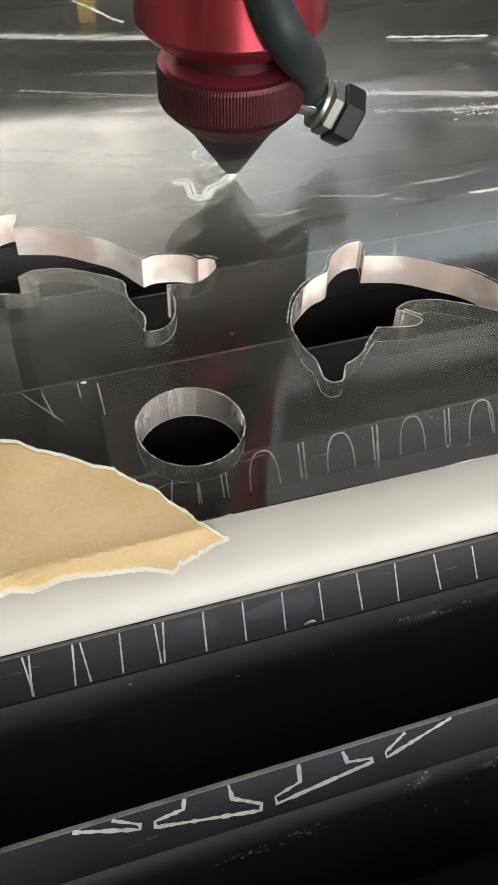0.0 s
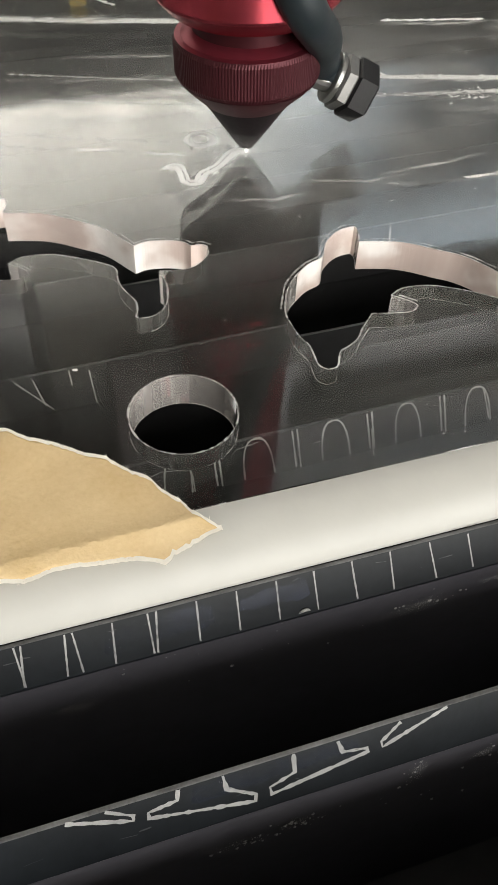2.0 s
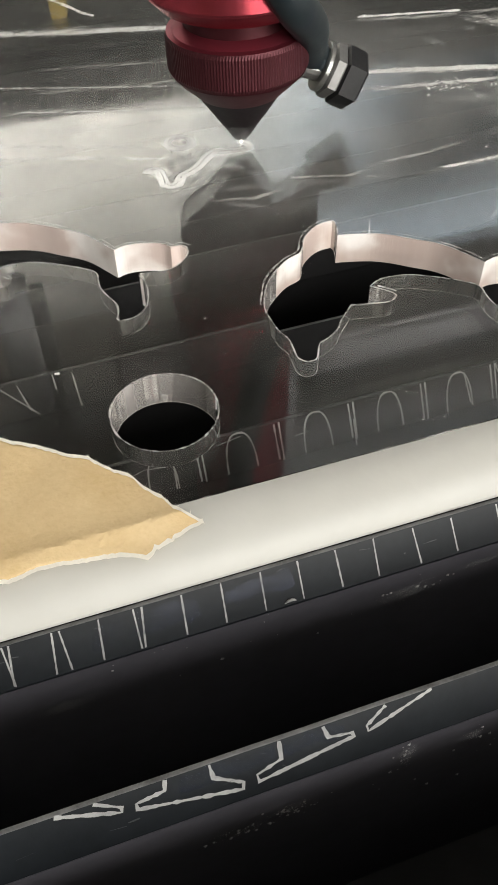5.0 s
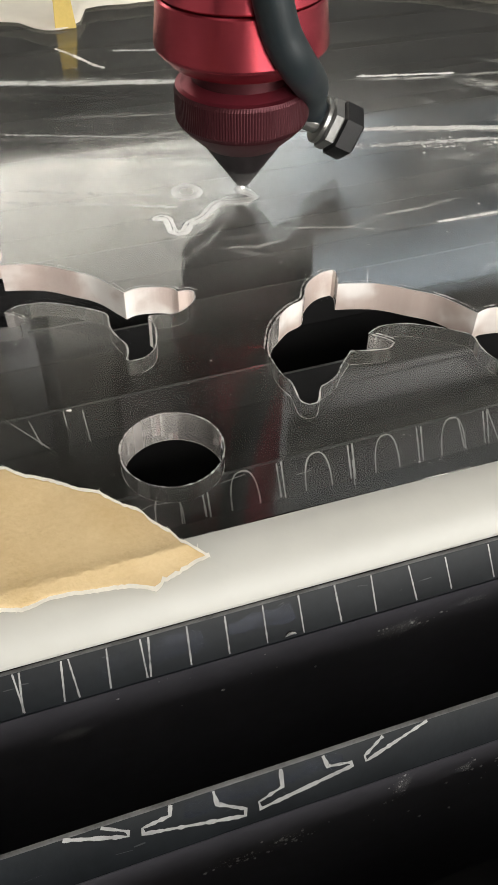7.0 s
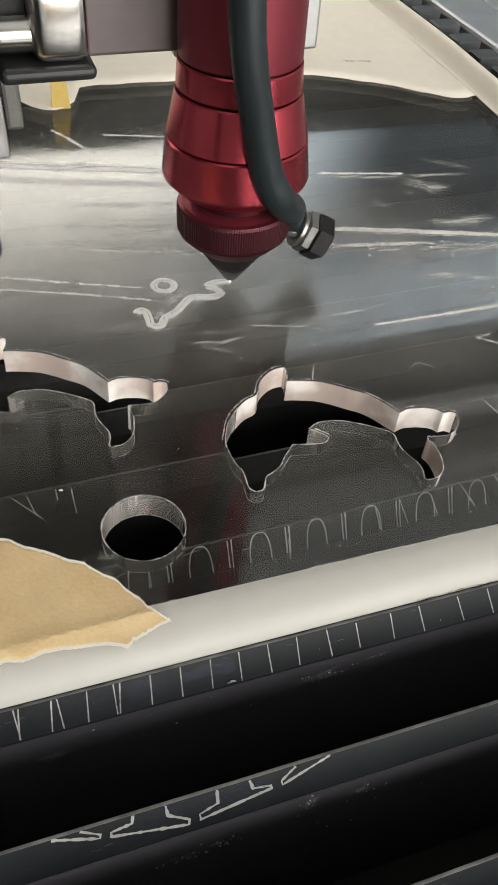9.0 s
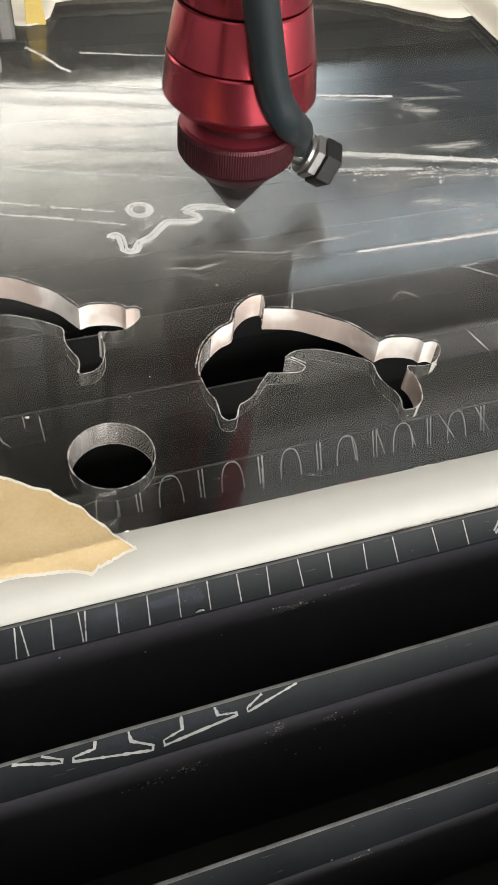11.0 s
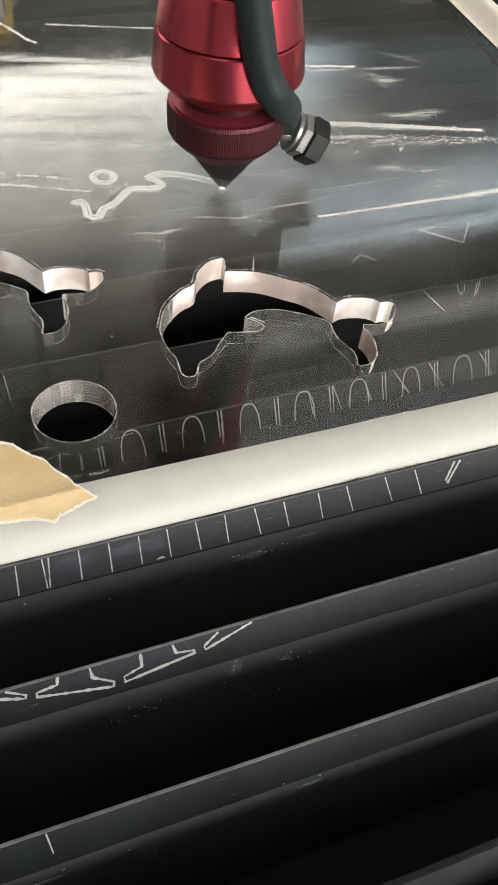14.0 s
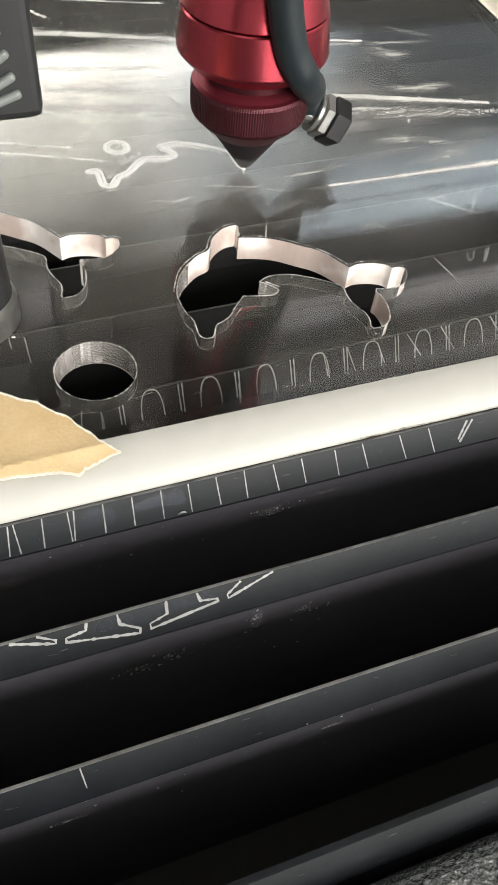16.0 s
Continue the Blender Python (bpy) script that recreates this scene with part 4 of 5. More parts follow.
def smear(line, width, seed, mat, label="pale wiped smear on the acrylic"):
    random.seed(seed)
    bm = bmesh.new()
    pts = dense([(x * MM, y * MM, 0) for x, y in line], 2 * MM)
    n = len(pts)
    k = Vector((0, 0, 1))
    left, right = [], []
    for i, p in enumerate(pts):
        d = (pts[min(i + 1, n - 1)] - pts[max(i - 1, 0)]).normalized()
        w = width * MM * 0.75 * (0.6 + 0.4 * math.sin(math.pi * (i + 0.3) / (n - 0.4))) * random.uniform(0.85, 1.15)
        left.append(bm.verts.new(p + d.cross(k) * w + k * 0.02 * MM))
        right.append(bm.verts.new(p - d.cross(k) * w + k * 0.02 * MM))
    uv = bm.loops.layers.uv.new("fade")
    for i in range(n - 1):
        f = bm.faces.new((left[i], left[i + 1], right[i + 1], right[i]))
        for lp, (u, v) in zip(f.loops, ((-1, i), (-1, i + 1), (1, i + 1), (1, i))):
            lp[uv].uv = (u, 2 * v / (n - 1) - 1)
    tagged(finish(bm, "smear", mat), label, "residue", kind="stuff")


for i, (line, width) in enumerate([([(30, 209), (73, 198), (90, 194), (128, 184)], 5.0), ([(45, 166), (62.8, 161.2), (110.8, 153.1), (122, 150)], 2.6), ([(45, 155), (61, 150.5), (104.5, 143), (118, 140)], 3.4),
                                   ([(132, 147), (160.8, 139.5), (212, 126)], 3.0), ([(140, 133), (170, 127), (205, 121)], 4.5), ([(160, 114), (175, 112), (188, 107)], 4.0), ([(182, 170), (192, 163), (199, 161)], 5.0),
                                   ([(178, 142), (190, 139), (203, 141)], 4.0), ([(126, 94.9), (165, 95.3), (250, 96)], 1.9), ([(150, 95.2), (185, 95.4), (250, 96.1)], 1.5), ([(120, 101), (135, 102), (150, 104)], 1.2), ([(100, 104), (118, 99), (130, 100)], 1.0),
                                   ([(150, 178), (178, 172), (214, 169)], 2.2), ([(84, 100), (96, 97), (106, 99)], 1.2), ([(60, 175), (90, 170), (125, 166)], 2.0)]):
    smear(line, width, 100 + i, SMEAR)
for i, (line, width) in enumerate([([(128, 94.6), (165, 95.3), (205, 95.8), (275, 96.3)], 2.3), ([(118, 150.5), (140, 145.5), (175, 136.5), (216, 125)], 2.2), ([(20, 211), (73, 197.5), (90, 193.5), (134, 182)], 3.2), ([(134, 136), (160, 132), (180, 129)], 1.6)]):
    smear(line, width, 140 + i, DENSE, "dense white scraped streak on the acrylic")


for i, (line, width) in enumerate([([(148, 127), (160, 122), (178, 124)], 5.0), ([(153, 104), (164, 107), (176, 107)], 5.0), ([(183, 176), (187, 166), (193, 153)], 2.0), ([(181, 163), (183, 159)], 2.4), ([(166, 160), (171, 151)], 2.6), ([(150, 133), (163, 130), (172, 119)], 3.0),
                                   ([(196, 184), (205, 178), (214, 172)], 3.0), ([(176, 108), (190, 113), (206, 112)], 2.6), ([(160, 100), (178, 102), (196, 108)], 4.0), ([(84, 103), (104, 101), (122, 95)], 1.6), ([(112, 100), (127, 95.5), (133, 94)], 1.3), ([(66, 163), (92, 154.5), (114, 149)], 1.8),
                                   ([(74, 146), (101, 139), (118, 136)], 2.0), ([(88, 99), (97, 93), (102, 90)], 1.4), ([(60, 112), (80, 108), (96, 110)], 5.0)]):
    smear(line, width, 180 + i, FAINT, "faint wiped finger mark on the acrylic")


# ---- smoke lying over the sheet ----
def smoke_material():
    m = bpy.data.materials.new("thin_smoke")
    m.use_nodes = True
    n, l = m.node_tree.nodes, m.node_tree.links
    n.remove(n["Principled BSDF"])
    co, sc, ln, fall = n.new("ShaderNodeTexCoord"), n.new("ShaderNodeMapping"), n.new("ShaderNodeVectorMath"), n.new("ShaderNodeMapRange")
    sc.inputs["Scale"].default_value = (1 / 0.095, 1 / 0.06, 0)
    ln.operation, fall.interpolation_type = "LENGTH", "SMOOTHSTEP"
    fall.inputs["From Min"].default_value, fall.inputs["From Max"].default_value, fall.inputs["To Min"].default_value, fall.inputs["To Max"].default_value = 0.15, 1.0, 1.0, 0.0
    l.new(co.outputs["Object"], sc.inputs["Vector"])
    l.new(sc.outputs[0], ln.inputs[0])
    l.new(ln.outputs["Value"], fall.inputs["Value"])
    no, r, mul = n.new("ShaderNodeTexNoise"), n.new("ShaderNodeMapRange"), n.new("ShaderNodeMath")
    no.inputs["Scale"].default_value, no.inputs["Detail"].default_value, no.inputs["Distortion"].default_value = 20, 4, 1.6
    r.inputs["From Min"].default_value, r.inputs["From Max"].default_value, r.inputs["To Min"].default_value, r.inputs["To Max"].default_value = 0.36, 0.72, 0.0, 0.32
    mul.operation = "MULTIPLY"
    l.new(co.outputs["Object"], no.inputs["Vector"])
    l.new(no.outputs[0], r.inputs["Value"])
    l.new(r.outputs[0], mul.inputs[0])
    l.new(fall.outputs[0], mul.inputs[1])
    di, tr, half, clear, mix = n.new("ShaderNodeBsdfDiffuse"), n.new("ShaderNodeBsdfTranslucent"), n.new("ShaderNodeMixShader"), n.new("ShaderNodeBsdfTransparent"), n.new("ShaderNodeMixShader")
    for b in (di, tr):
        b.inputs["Color"].default_value = (0.82, 0.82, 0.8, 1)
    l.new(di.outputs[0], half.inputs[1])
    l.new(tr.outputs[0], half.inputs[2])
    l.new(mul.outputs[0], mix.inputs[0])
    l.new(clear.outputs[0], mix.inputs[1])
    l.new(half.outputs[0], mix.inputs[2])
    l.new(mix.outputs[0], n["Material Output"].inputs["Surface"])
    return m


SMOKE = smoke_material()
smoke = thing("smoke", "thin pale smoke drifting low over the acrylic", "smoke")
SMOKE_LAYERS = []
for i, (x, y, z, turn) in enumerate([(88, 136, 2.6, 10), (140, 120, 4.2, -14), (105, 126, 6, 25)]):
    bm = bmesh.new()
    nx, ny = 36, 26
    grid = [[bm.verts.new(((u / nx - 0.5) * 0.2, (v / ny - 0.5) * 0.13, 1.5 * MM * noise.noise(Vector((u * 0.16, v * 0.16, i * 5))))) for v in range(ny + 1)] for u in range(nx + 1)]
    for u in range(nx):
        for v in range(ny):
            bm.faces.new((grid[u][v], grid[u + 1][v], grid[u + 1][v + 1], grid[u][v + 1]))
    ob = part("smoke_layer", bm, SMOKE, smoke, "", True)
    SMOKE_LAYERS.append((ob, x, y, z, turn))


# ---- the cut in progress ----
THIRD = (-7.0, 60.5)
DONE = [(x + THIRD[0], y + THIRD[1]) for x, y in [(84.6, 53.4), (85.2, 54.5), (86.3, 54.9), (87.2, 53.6), (87.2, 50.6), (87.0, 48.2), (88.0, 46.9), (89.5, 47.0), (90.3, 48.2), (91.6, 50.3), (93.1, 51.0), (95.5, 52.4), (97.3, 54.4)]]
TRACE = [(90.3, 114.9), (92.1, 116.8), (93.7, 118.4), (96.8, 117.7), (99.9, 117.1), (101.4, 117.3), (102.6, 118.3), (102.2, 119.3), (100.7, 121.0), (99.2, 122.3), (101.7, 123.6), (104.5, 123.7), (107.7, 123.0), (111.2, 121.2),
         (114.0, 119.4), (116.6, 117.4), (117.6, 116.4), (118.0, 115.0), (117.7, 112.8), (117.8, 110.5), (118.6, 107.8)]
PROGRESS = [(0, 0), (1.5, 2.2), (3, 3.9), (4.2, 6), (5.5, 9), (7, 9.7), (8, 10.5), (8.5, 11.1), (11, 13.4), (12.5, 14.8), (13, 15.6), (14.5, 18.7), (16, 20)]


def spot(t):
    """Where the beam meets the sheet at t seconds, in millimetres."""
    i = float(np.interp(t, [p[0] for p in PROGRESS], [p[1] for p in PROGRESS]))
    k = min(int(i), len(TRACE) - 2)
    a, b = TRACE[k], TRACE[k + 1]
    return a[0] + (b[0] - a[0]) * (i - k), a[1] + (b[1] - a[1]) * (i - k)


cut_line = thing("cut_line", "fresh white laser-cut line in the acrylic", "cut line")


def kerf_line(name, pts, width, lift=0.05, jitter=0.25, deep=4.0, double=False):
    """A raised milky bead on the sheet, with the pale cut showing down into the clear plastic."""
    bm = bmesh.new()
    pts = [Vector(p) for p in pts]
    closed = (pts[0] - pts[-1]).length < 1e-4
    sides = []
    for i, p in enumerate(pts):
        before = pts[i - 1] if i else pts[-2] if closed else p
        after = pts[i + 1] if i + 1 < len(pts) else pts[1] if closed else p
        sides.append((after - before).normalized().cross(Vector((0, 0, 1))))
    for shift, w0 in ((0.24, 0.66), (-0.36, 0.42)) if double else ((0, 1.0),):
        rows = []
        for i, (p, side) in enumerate(zip(pts, sides)):
            w = width * w0 * 0.5 * (1 + jitter * noise.noise(Vector((i * 0.31, shift * 9, width))) * 2)
            c = p + side * width * shift
            rows.append([bm.verts.new((c + side * w * k + Vector((0, 0, lift + h))) * MM) for k, h in ((1, 0), (0.6, 0.03), (-0.6, 0.03), (-1, 0))])
        for u, v in zip(rows, rows[1:]):
            for j in range(3):
                bm.faces.new((u[j], u[j + 1], v[j + 1], v[j]))
    bead = part(name, bm, KERF, cut_line, "", True)
    if double:
        bm = bmesh.new()
        l = [bm.verts.new((p + s * width * 0.36 + Vector((0, 0, lift))) * MM) for p, s in zip(pts, sides)]
        r = [bm.verts.new((p - s * width * 0.36 + Vector((0, 0, lift))) * MM) for p, s in zip(pts, sides)]
        for i in range(len(pts) - 1):
            bm.faces.new((l[i], l[i + 1], r[i + 1], r[i]))
        part("kerf_haze", bm, VEIL, bead, "milky floor of the cut")
    bm = bmesh.new()
    top = [bm.verts.new((p + Vector((0, 0, -0.05))) * MM) for p in pts]
    low = [bm.verts.new((p + Vector((0, 0, -deep))) * MM) for p in pts]
    for i in range(len(pts) - 1):
        bm.faces.new((top[i], top[i + 1], low[i + 1], low[i]))
    part("kerf_depth", bm, VEIL, bead, "milky depth of the cut")
    return bead


kerf_line("kerf", dense([(x, y, 0) for x, y in DONE], 0.3), 2.0, double=True)
kerf_line("kerf_ring", [(87.8 + 2.8 * math.cos(a), 125.0 + 2.8 * math.sin(a), 0) for a in [2 * math.pi * i / 48 for i in range(49)]], 1.7, 0.05, 0.15, 4.0, True)
# milky haze melted into the plastic behind the first stretch of the cut
bm = bmesh.new()
haze = [Vector((x + THIRD[0], y + THIRD[1], 0.03)) for x, y in [(88.3, 50.5), (90.6, 53.2), (93.0, 56.2), (96.2, 58.6), (100.5, 60.3)]]
ribbon(bm, [p * MM for p in dense(haze, 0.4)], 3.0 * MM, (0, 0, 1), 0, 0.25)
part("melt_haze", bm, VEIL, cut_line, "milky melted haze beside the cut")
SEGMENTS = []
STEPS = 44
for i in range(STEPS):
    ta, tb = 16 * i / STEPS, 16 * (i + 1) / STEPS
    (xa, ya), (xb, yb) = spot(ta), spot(tb)
    cx, cy = (xa + xb) / 2, (ya + yb) / 2
    d = Vector((xb - xa, yb - ya, 0))
    d = d.normalized() * 0.12 if d.length > 0 else Vector((0.12, 0, 0))
    early = i < 24
    seg = kerf_line("kerf", [(xa - cx - d.x, ya - cy - d.y, 0), (0, 0, 0), (xb - cx + d.x, yb - cy + d.y, 0)], (2.0 if early else 1.6) + 0.25 * noise.noise(Vector((i * 0.4, 0, 0))), i * 0.001, 0.0, 3.0, early)
    SEGMENTS.append((seg, ta, tb, cx, cy))


# ---- the laser head ----
def laser_head():
    h = thing("laser_cutter", "red anodised laser cutting unit with air nozzle and hose", "laser cutter")
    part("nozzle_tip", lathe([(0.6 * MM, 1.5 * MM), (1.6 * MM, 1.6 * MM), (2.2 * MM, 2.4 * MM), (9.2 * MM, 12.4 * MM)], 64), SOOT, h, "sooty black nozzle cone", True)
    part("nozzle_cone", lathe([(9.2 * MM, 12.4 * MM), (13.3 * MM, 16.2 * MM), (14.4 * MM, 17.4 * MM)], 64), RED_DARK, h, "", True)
    em = bpy.data.materials.new("cutting_spark")
    em.use_nodes = True
    em.node_tree.nodes["Principled BSDF"].inputs["Emission Color"].default_value = (1.0, 0.95, 0.85, 1)
    em.node_tree.nodes["Principled BSDF"].inputs["Emission Strength"].default_value = 5
    part("spark", lathe([(0.05 * MM, 0.15 * MM), (0.3 * MM, 0.45 * MM), (0.22 * MM, 1.0 * MM), (0.05 * MM, 1.5 * MM)], 12), em, h, "tiny bright spark under the nozzle", True)
    # knurled ring
    bm = bmesh.new()
    n = 300
    rings = []
    for r, z in ((14.3, 17.4), (14.8, 18.4), (14.8, 24.4), (14.4, 25.3)):
        rings.append([bm.verts.new(((r + (0.045 if i % 2 and 18 < z < 25 else -0.045)) * MM * math.cos(2 * math.pi * i / n), (r + (0.045 if i % 2 and 18 < z < 25 else -0.045)) * MM * math.sin(2 * math.pi * i / n), z * MM)) for i in range(n)])
    for lo, hi in zip(rings, rings[1:]):
        for i in range(n):
            bm.faces.new((lo[i], lo[(i + 1) % n], hi[(i + 1) % n], hi[i]))
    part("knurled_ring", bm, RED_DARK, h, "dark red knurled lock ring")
    part("ring_top", lathe([(11.0 * MM, 26.7 * MM), (11.8 * MM, 26.4 * MM), (13.3 * MM, 25.5 * MM), (14.5 * MM, 25.3 * MM)], 96, None, False), RED_SHADED, h, "smooth red sloping top of the lock ring", True)
    # The neck is coloured dark for the shadow in its groove.
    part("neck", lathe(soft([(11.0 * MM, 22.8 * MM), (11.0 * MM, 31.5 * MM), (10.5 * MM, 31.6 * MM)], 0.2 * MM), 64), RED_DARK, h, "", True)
    def shell(pts):
        bm = lathe(soft([(r * MM, z * MM) for r, z in pts], 0.35 * MM), 96)
        return bm
    for name, pts in (("lower_body", [(11.3, 30.4), (15.4, 30.4), (18.5, 33.6), (17.4, 43.2), (15.0, 43.2)]), ("middle_body", [(15.2, 43.4), (17.35, 43.5), (15.0, 54.4), (13.2, 54.4)]),
                      ("upper_collar", [(13.2, 54.7), (14.9, 54.8), (14.5, 61.2), (13.0, 61.2)]), ("lens_tube", [(13.0, 61.5), (14.3, 61.6), (14.3, 150.0), (13.0, 150.0)])):
        part(name, shell(pts), RED_SHADED if name == "lens_tube" else RED, h, "", True)
    for z, r in ((43.3, 15.6), (54.55, 13.6), (61.35, 13.4)):
        part("groove", lathe([(r * MM, (z - 0.4) * MM), (r * MM, (z + 0.4) * MM)], 64), SOOT, h, "", True)
    # air fitting and hose
    out = Vector((0.86, -0.22, -0.46)).normalized()
    base = Vector((18.2, 4.6, 13.6))
    def turned(profile, at):
        m = Matrix.Translation(at * MM) @ out.to_track_quat("Z", "Y").to_matrix().to_4x4()
        return lathe(soft([(r * MM, z * MM) for r, z in profile], 0.2 * MM), 32, m)
    part("air_fitting", turned([(4.3, 0.0), (5.4, 0.3), (5.4, 1.5), (4.6, 1.8)], base + out * 2.2), NICKEL, h, "dull nickel push-in ring of the air fitting", True)

    def hexagon(at, spin, profile):
        bm = bmesh.new()
        rings = [[bm.verts.new((r * MM * math.cos(math.pi / 3 * i + spin), r * MM * math.sin(math.pi / 3 * i + spin), z * MM)) for i in range(6)] for r, z in profile]
        for lo, hi in zip(rings, rings[1:]):
            for i in range(6):
                bm.faces.new((lo[i], lo[(i + 1) % 6], hi[(i + 1) % 6], hi[i]))
        bm.faces.new(rings[0][::-1])
        bm.faces.new(rings[-1])
        bmesh.ops.transform(bm, matrix=Matrix.Translation(at * MM) @ out.to_track_quat("Z", "Y").to_matrix().to_4x4(), verts=bm.verts)
        return bm

    part("hex_collar", hexagon(base + out * 4.0, 0.3, ((5.2, 0), (6.0, 0.5), (6.0, 2.4), (5.6, 2.8))), COLLAR, h, "dull grey metal hexagon collar")
    part("hex_nut", hexagon(base + out * 6.8, 0.3, ((5.6, 0), (6.5, 0.5), (6.5, 4.6), (6.0, 5.1))), GUNMETAL, h, "dark metal hexagon nut")
    part("nipple", along([Vector((6, 0, 17)) * MM, Vector((12, 2.5, 15.5)) * MM, (base + out * 8.5) * MM], 2.6 * MM), NICKEL, h, "", True)
    part("air_hose", along([v * MM for v in (base + out * 3.5, Vector((17.3, 2.6, 16.6)), Vector((12.6, -8.5, 26)), Vector((5.4, -18.6, 34.5)), Vector((1.0, -20, 42)), Vector((-2.2, -20.5, 54)), Vector((-6.0, -21.5, 72)), Vector((-7.2, -21, 95)), Vector((-9, -19, 150)))], 3.8 * MM, 20), RUBBER, h, "black rubber air hose", True)
    # carriage behind the head
    part("carriage_plate", block((-33.5 * MM, 8 * MM, 60 * MM), (-11 * MM, 18 * MM, 170 * MM), 0.0008), PLATE, h, "grey metal carriage plate")
    part("carriage_plate", block((-11 * MM, 17 * MM, 55 * MM), (26.4 * MM, 21 * MM, 170 * MM), 0.0008), ALU, h)
    part("mirror_plate", block((-70 * MM, -12 * MM, 84 * MM), (-34 * MM, 8 * MM, 170 * MM), 0.0008), PLATE, h)
    part("carriage_post", block((-63 * MM, 12 * MM, 36 * MM), (-53.2 * MM, 20 * MM, 170 * MM), 0.001), ALU, h, "brushed aluminium post")
    part("carriage_post", block((-53 * MM, 14 * MM, 42 * MM), (-48.8 * MM, 22 * MM, 170 * MM), 0.001), NICKEL, h)
    # chromed elbow
    up = 4 * MM
    e = part("elbow_fitting", block((-48.5 * MM, -30 * MM, 69 * MM + up), (-38.6 * MM, -20.5 * MM, 81.6 * MM + up), 0.0022, 4), CHROME, h, "chromed square elbow fitting", True)
    at = Matrix.Translation((-42 * MM, -25 * MM, up))
    part("elbow_tube", lathe(soft([(3.2 * MM, 81.0 * MM), (4.2 * MM, 81.4 * MM), (4.2 * MM, 87 * MM), (4.6 * MM, 87.2 * MM), (4.6 * MM, 120 * MM)], 0.3 * MM), 40, at), CHROME, h, "", True)
    part("elbow_seal", lathe(soft([(4.5 * MM, 81.3 * MM), (5.5 * MM, 81.4 * MM), (5.5 * MM, 83.0 * MM), (4.5 * MM, 83.2 * MM)], 0.3 * MM), 40, at), BLACK, h, "", True)
    side = Matrix.Translation((-48 * MM, -25 * MM, 73 * MM + up)) @ pose(0, 0, 0, 0, -90, 0)
    part("side_tube", lathe(soft([(2.6 * MM, 0), (3.0 * MM, 0.2 * MM), (3.0 * MM, 6.6 * MM), (2.6 * MM, 6.8 * MM)], 0.2 * MM), 40, side), CHROME, h, "", True)
    part("elbow_base", block((-55 * MM, -31 * MM, 66.3 * MM + up), (-37.8 * MM, -19.5 * MM, 69 * MM + up), 0.0012, 3), BLACK, h, "black rounded base plate")
    part("elbow_back", block((-57 * MM, -22 * MM, 69 * MM + up), (-37.8 * MM, -14 * MM, 92 * MM + up), 0.0012, 3), BLACK, h)
    part("elbow_clamp", block((-66 * MM, -32 * MM, 64.5 * MM + up), (-55 * MM, -18 * MM, 71 * MM + up), 0.0012), BLACK, h)
    part("clamp_face", block((-66 * MM, -31 * MM, 71 * MM + up), (-55.5 * MM, -19 * MM, 80 * MM + up), 0.001), PLATE, h)
    # ribbed black tool body hanging from the carriage, with its round lens
    part("ribbed_housing", block((-92 * MM, -77.3 * MM, 64.6 * MM), (-60.7 * MM, -65 * MM, 150 * MM), 0.0014, 3), BLACK, h, "black ribbed plastic housing")
    for x, z, tilt in ((-66.2, 82.4, 44), (-65.5, 79.8, 42), (-65.0, 77.0, 39), (-64.4, 74.2, 33), (-64.0, 71.2, 27), (-63.5, 68.8, 18)):
        bm = block((-13 * MM, -0.7 * MM, -0.6 * MM), (0, 0.5 * MM, 0.6 * MM), 0.0005, 3)
        bmesh.ops.transform(bm, matrix=pose(x * MM, -77.4 * MM, z * MM, 0, -tilt, 0), verts=bm.verts)
        part("rib", bm, RIBS, h, "grey slanted rib")
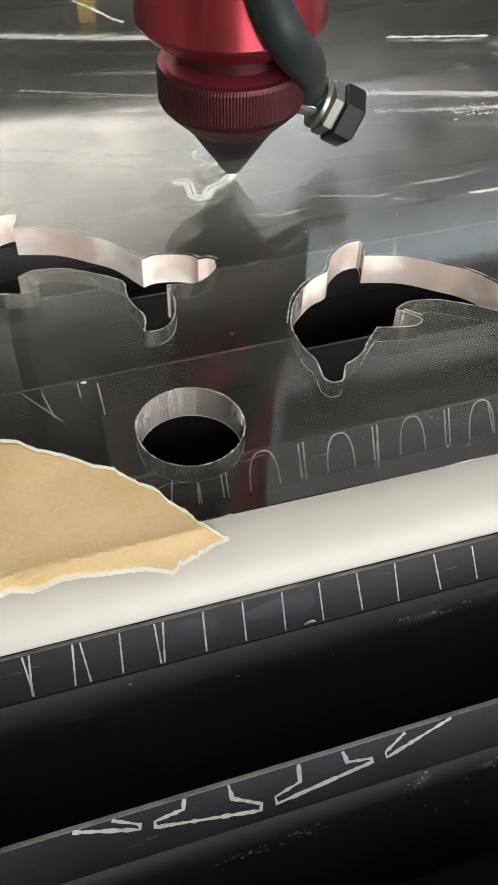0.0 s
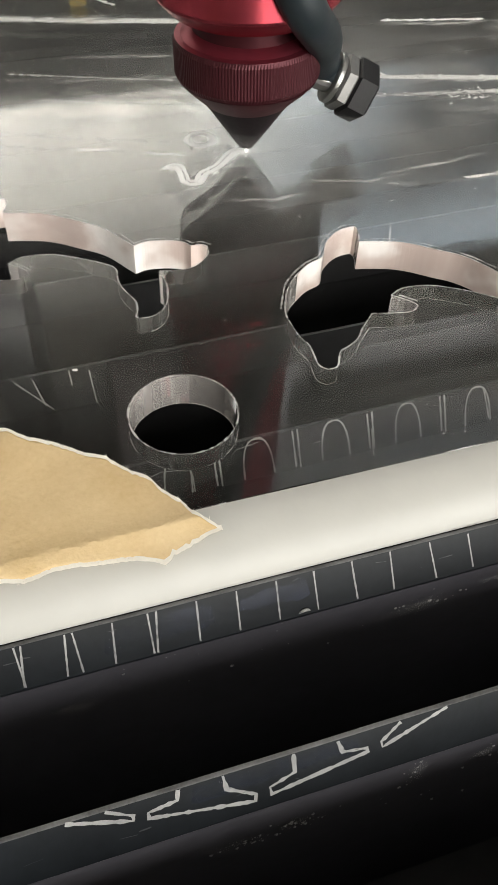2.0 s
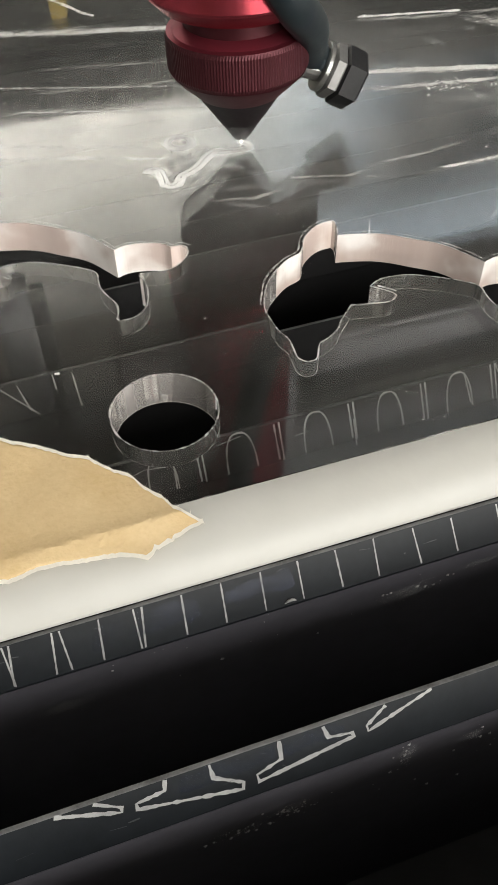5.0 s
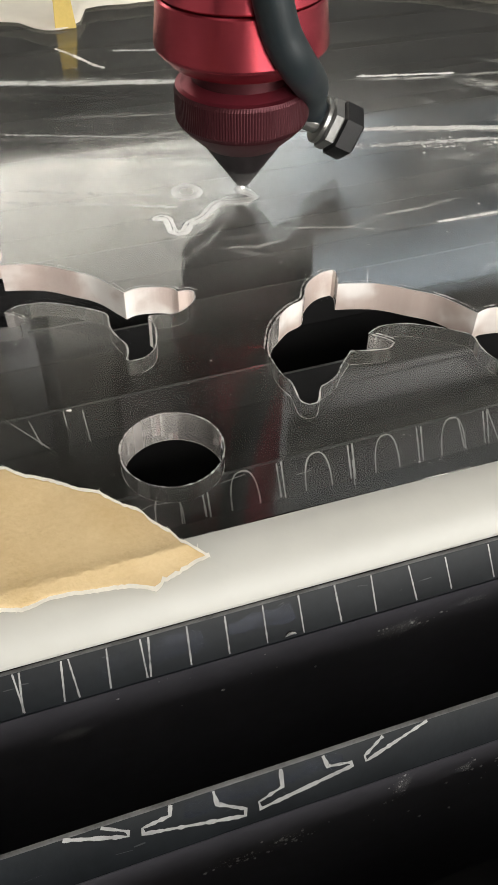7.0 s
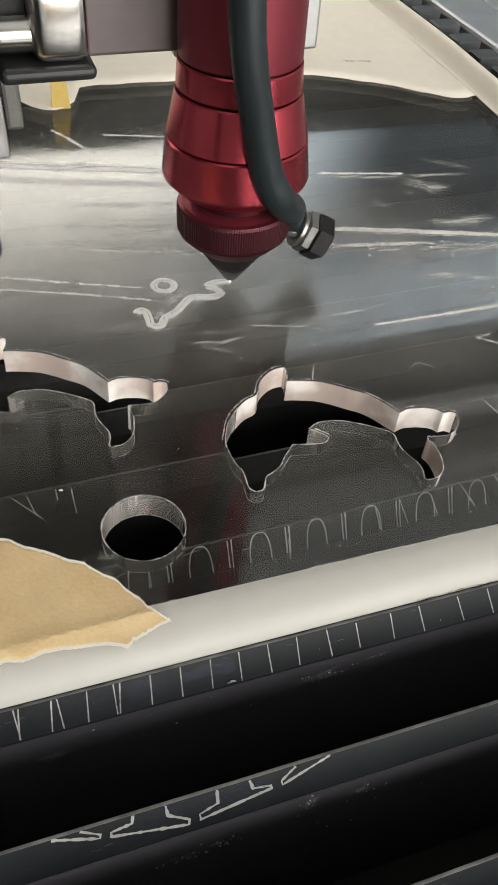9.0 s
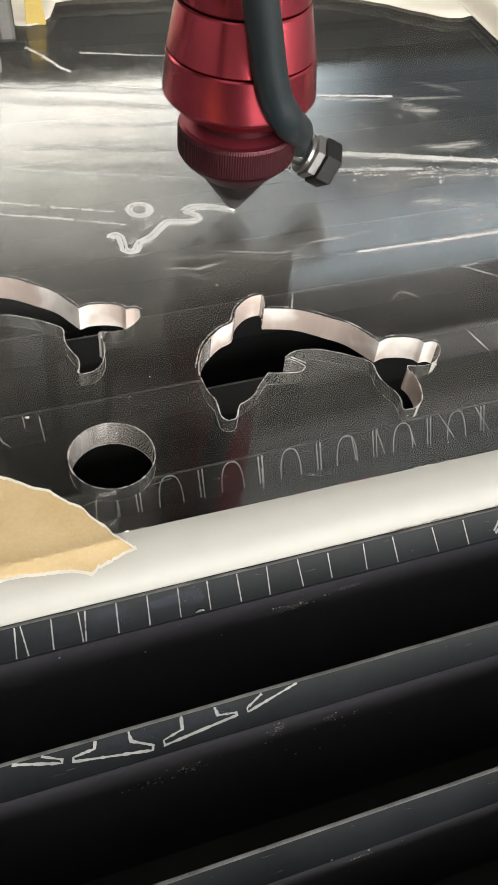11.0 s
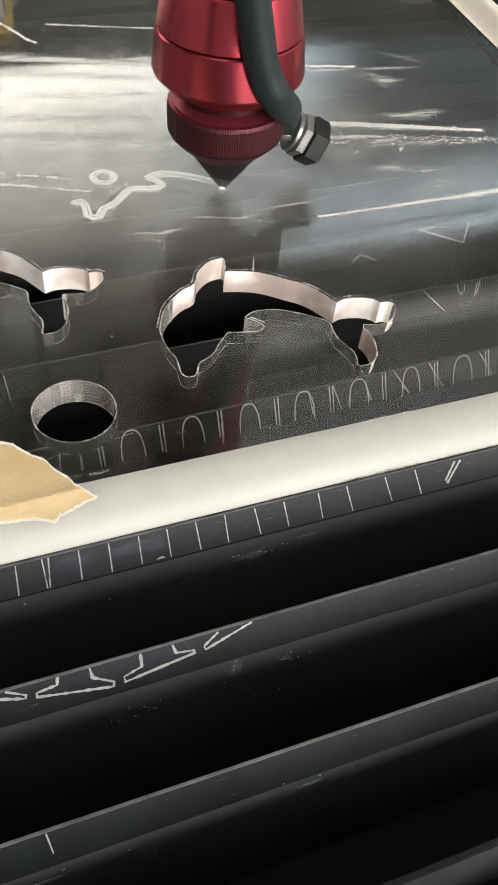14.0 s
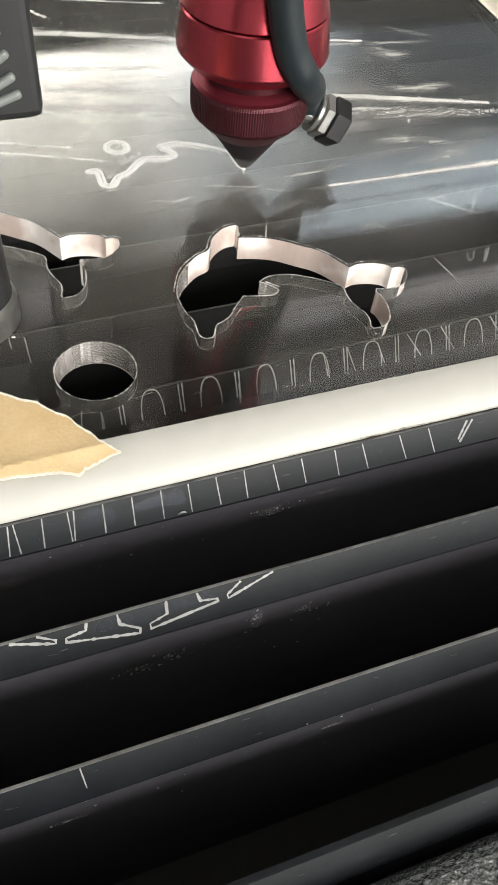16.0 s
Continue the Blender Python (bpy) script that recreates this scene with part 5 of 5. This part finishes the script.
    at = Matrix.Translation((-76.8 * MM, -72 * MM, 0))
    part("lens_core", lathe(soft([(1 * MM, 30 * MM), (7.4 * MM, 30.2 * MM), (7.4 * MM, 64.5 * MM), (1 * MM, 64.5 * MM)], 0.5 * MM), 48, at), BLACK, h, "", True)
    part("lens_rim", lathe(soft([(7.4 * MM, 28 * MM), (8.1 * MM, 27.8 * MM), (8.1 * MM, 32 * MM), (7.5 * MM, 33.5 * MM)], 0.2 * MM), 48, at, False), NICKEL, h, "", True)
    return h


HEAD = laser_head()

# the gantry beam that carries the head across the bed
gantry = thing("gantry_beam", "grey aluminium gantry beam above the bed", "gantry")
part("beam", block((-0.34, 0.185, 0.125), (0.40, 0.235, 0.19), 0.002), ALU, gantry)
part("rail", block((-0.34, 0.179, 0.145), (0.40, 0.184, 0.165), 0.001), NICKEL, gantry)


def motions():
    """The head follows the cut; each bit of the cut rides in the nozzle until the beam lays it down."""
    rows = []
    for i in range(65):
        t = i * 0.25
        x, y = spot(t)
        rows.append((t, pose(x * MM, (y - 0.7) * MM, 0, 0, -1.2, 0)))
    walk(HEAD, rows)
    for i, (ob, x, y, z, turn) in enumerate(SMOKE_LAYERS):
        walk(ob, [(t, pose((x - 6 + 0.8 * t + 3 * math.sin(0.5 * t + i)) * MM, (y + 3 * math.sin(0.37 * t + 2 * i)) * MM, (z + 0.4 * math.sin(0.6 * t + i)) * MM, 0, 0, turn + 6 * math.sin(0.3 * t + i))) for t in range(0, 17, 2)])
    for seg, ta, tb, cx, cy in SEGMENTS:
        keys = []
        when = sorted({0.0, *[k * 0.5 for k in range(33) if k * 0.5 < ta], round(max(ta - 0.04, 0), 3)})
        for t in when:
            if t < ta:
                x, y = spot(t)
                keys.append((t, pose(x * MM, (y - 0.7) * MM, 14 * MM)))
        keys.append((ta + 0.04 if ta else 0.0, pose(cx * MM, cy * MM, 0.05 * MM)))
        keys.append((16.0, pose(cx * MM, cy * MM, 0.05 * MM)))
        walk(seg, keys)


motions()
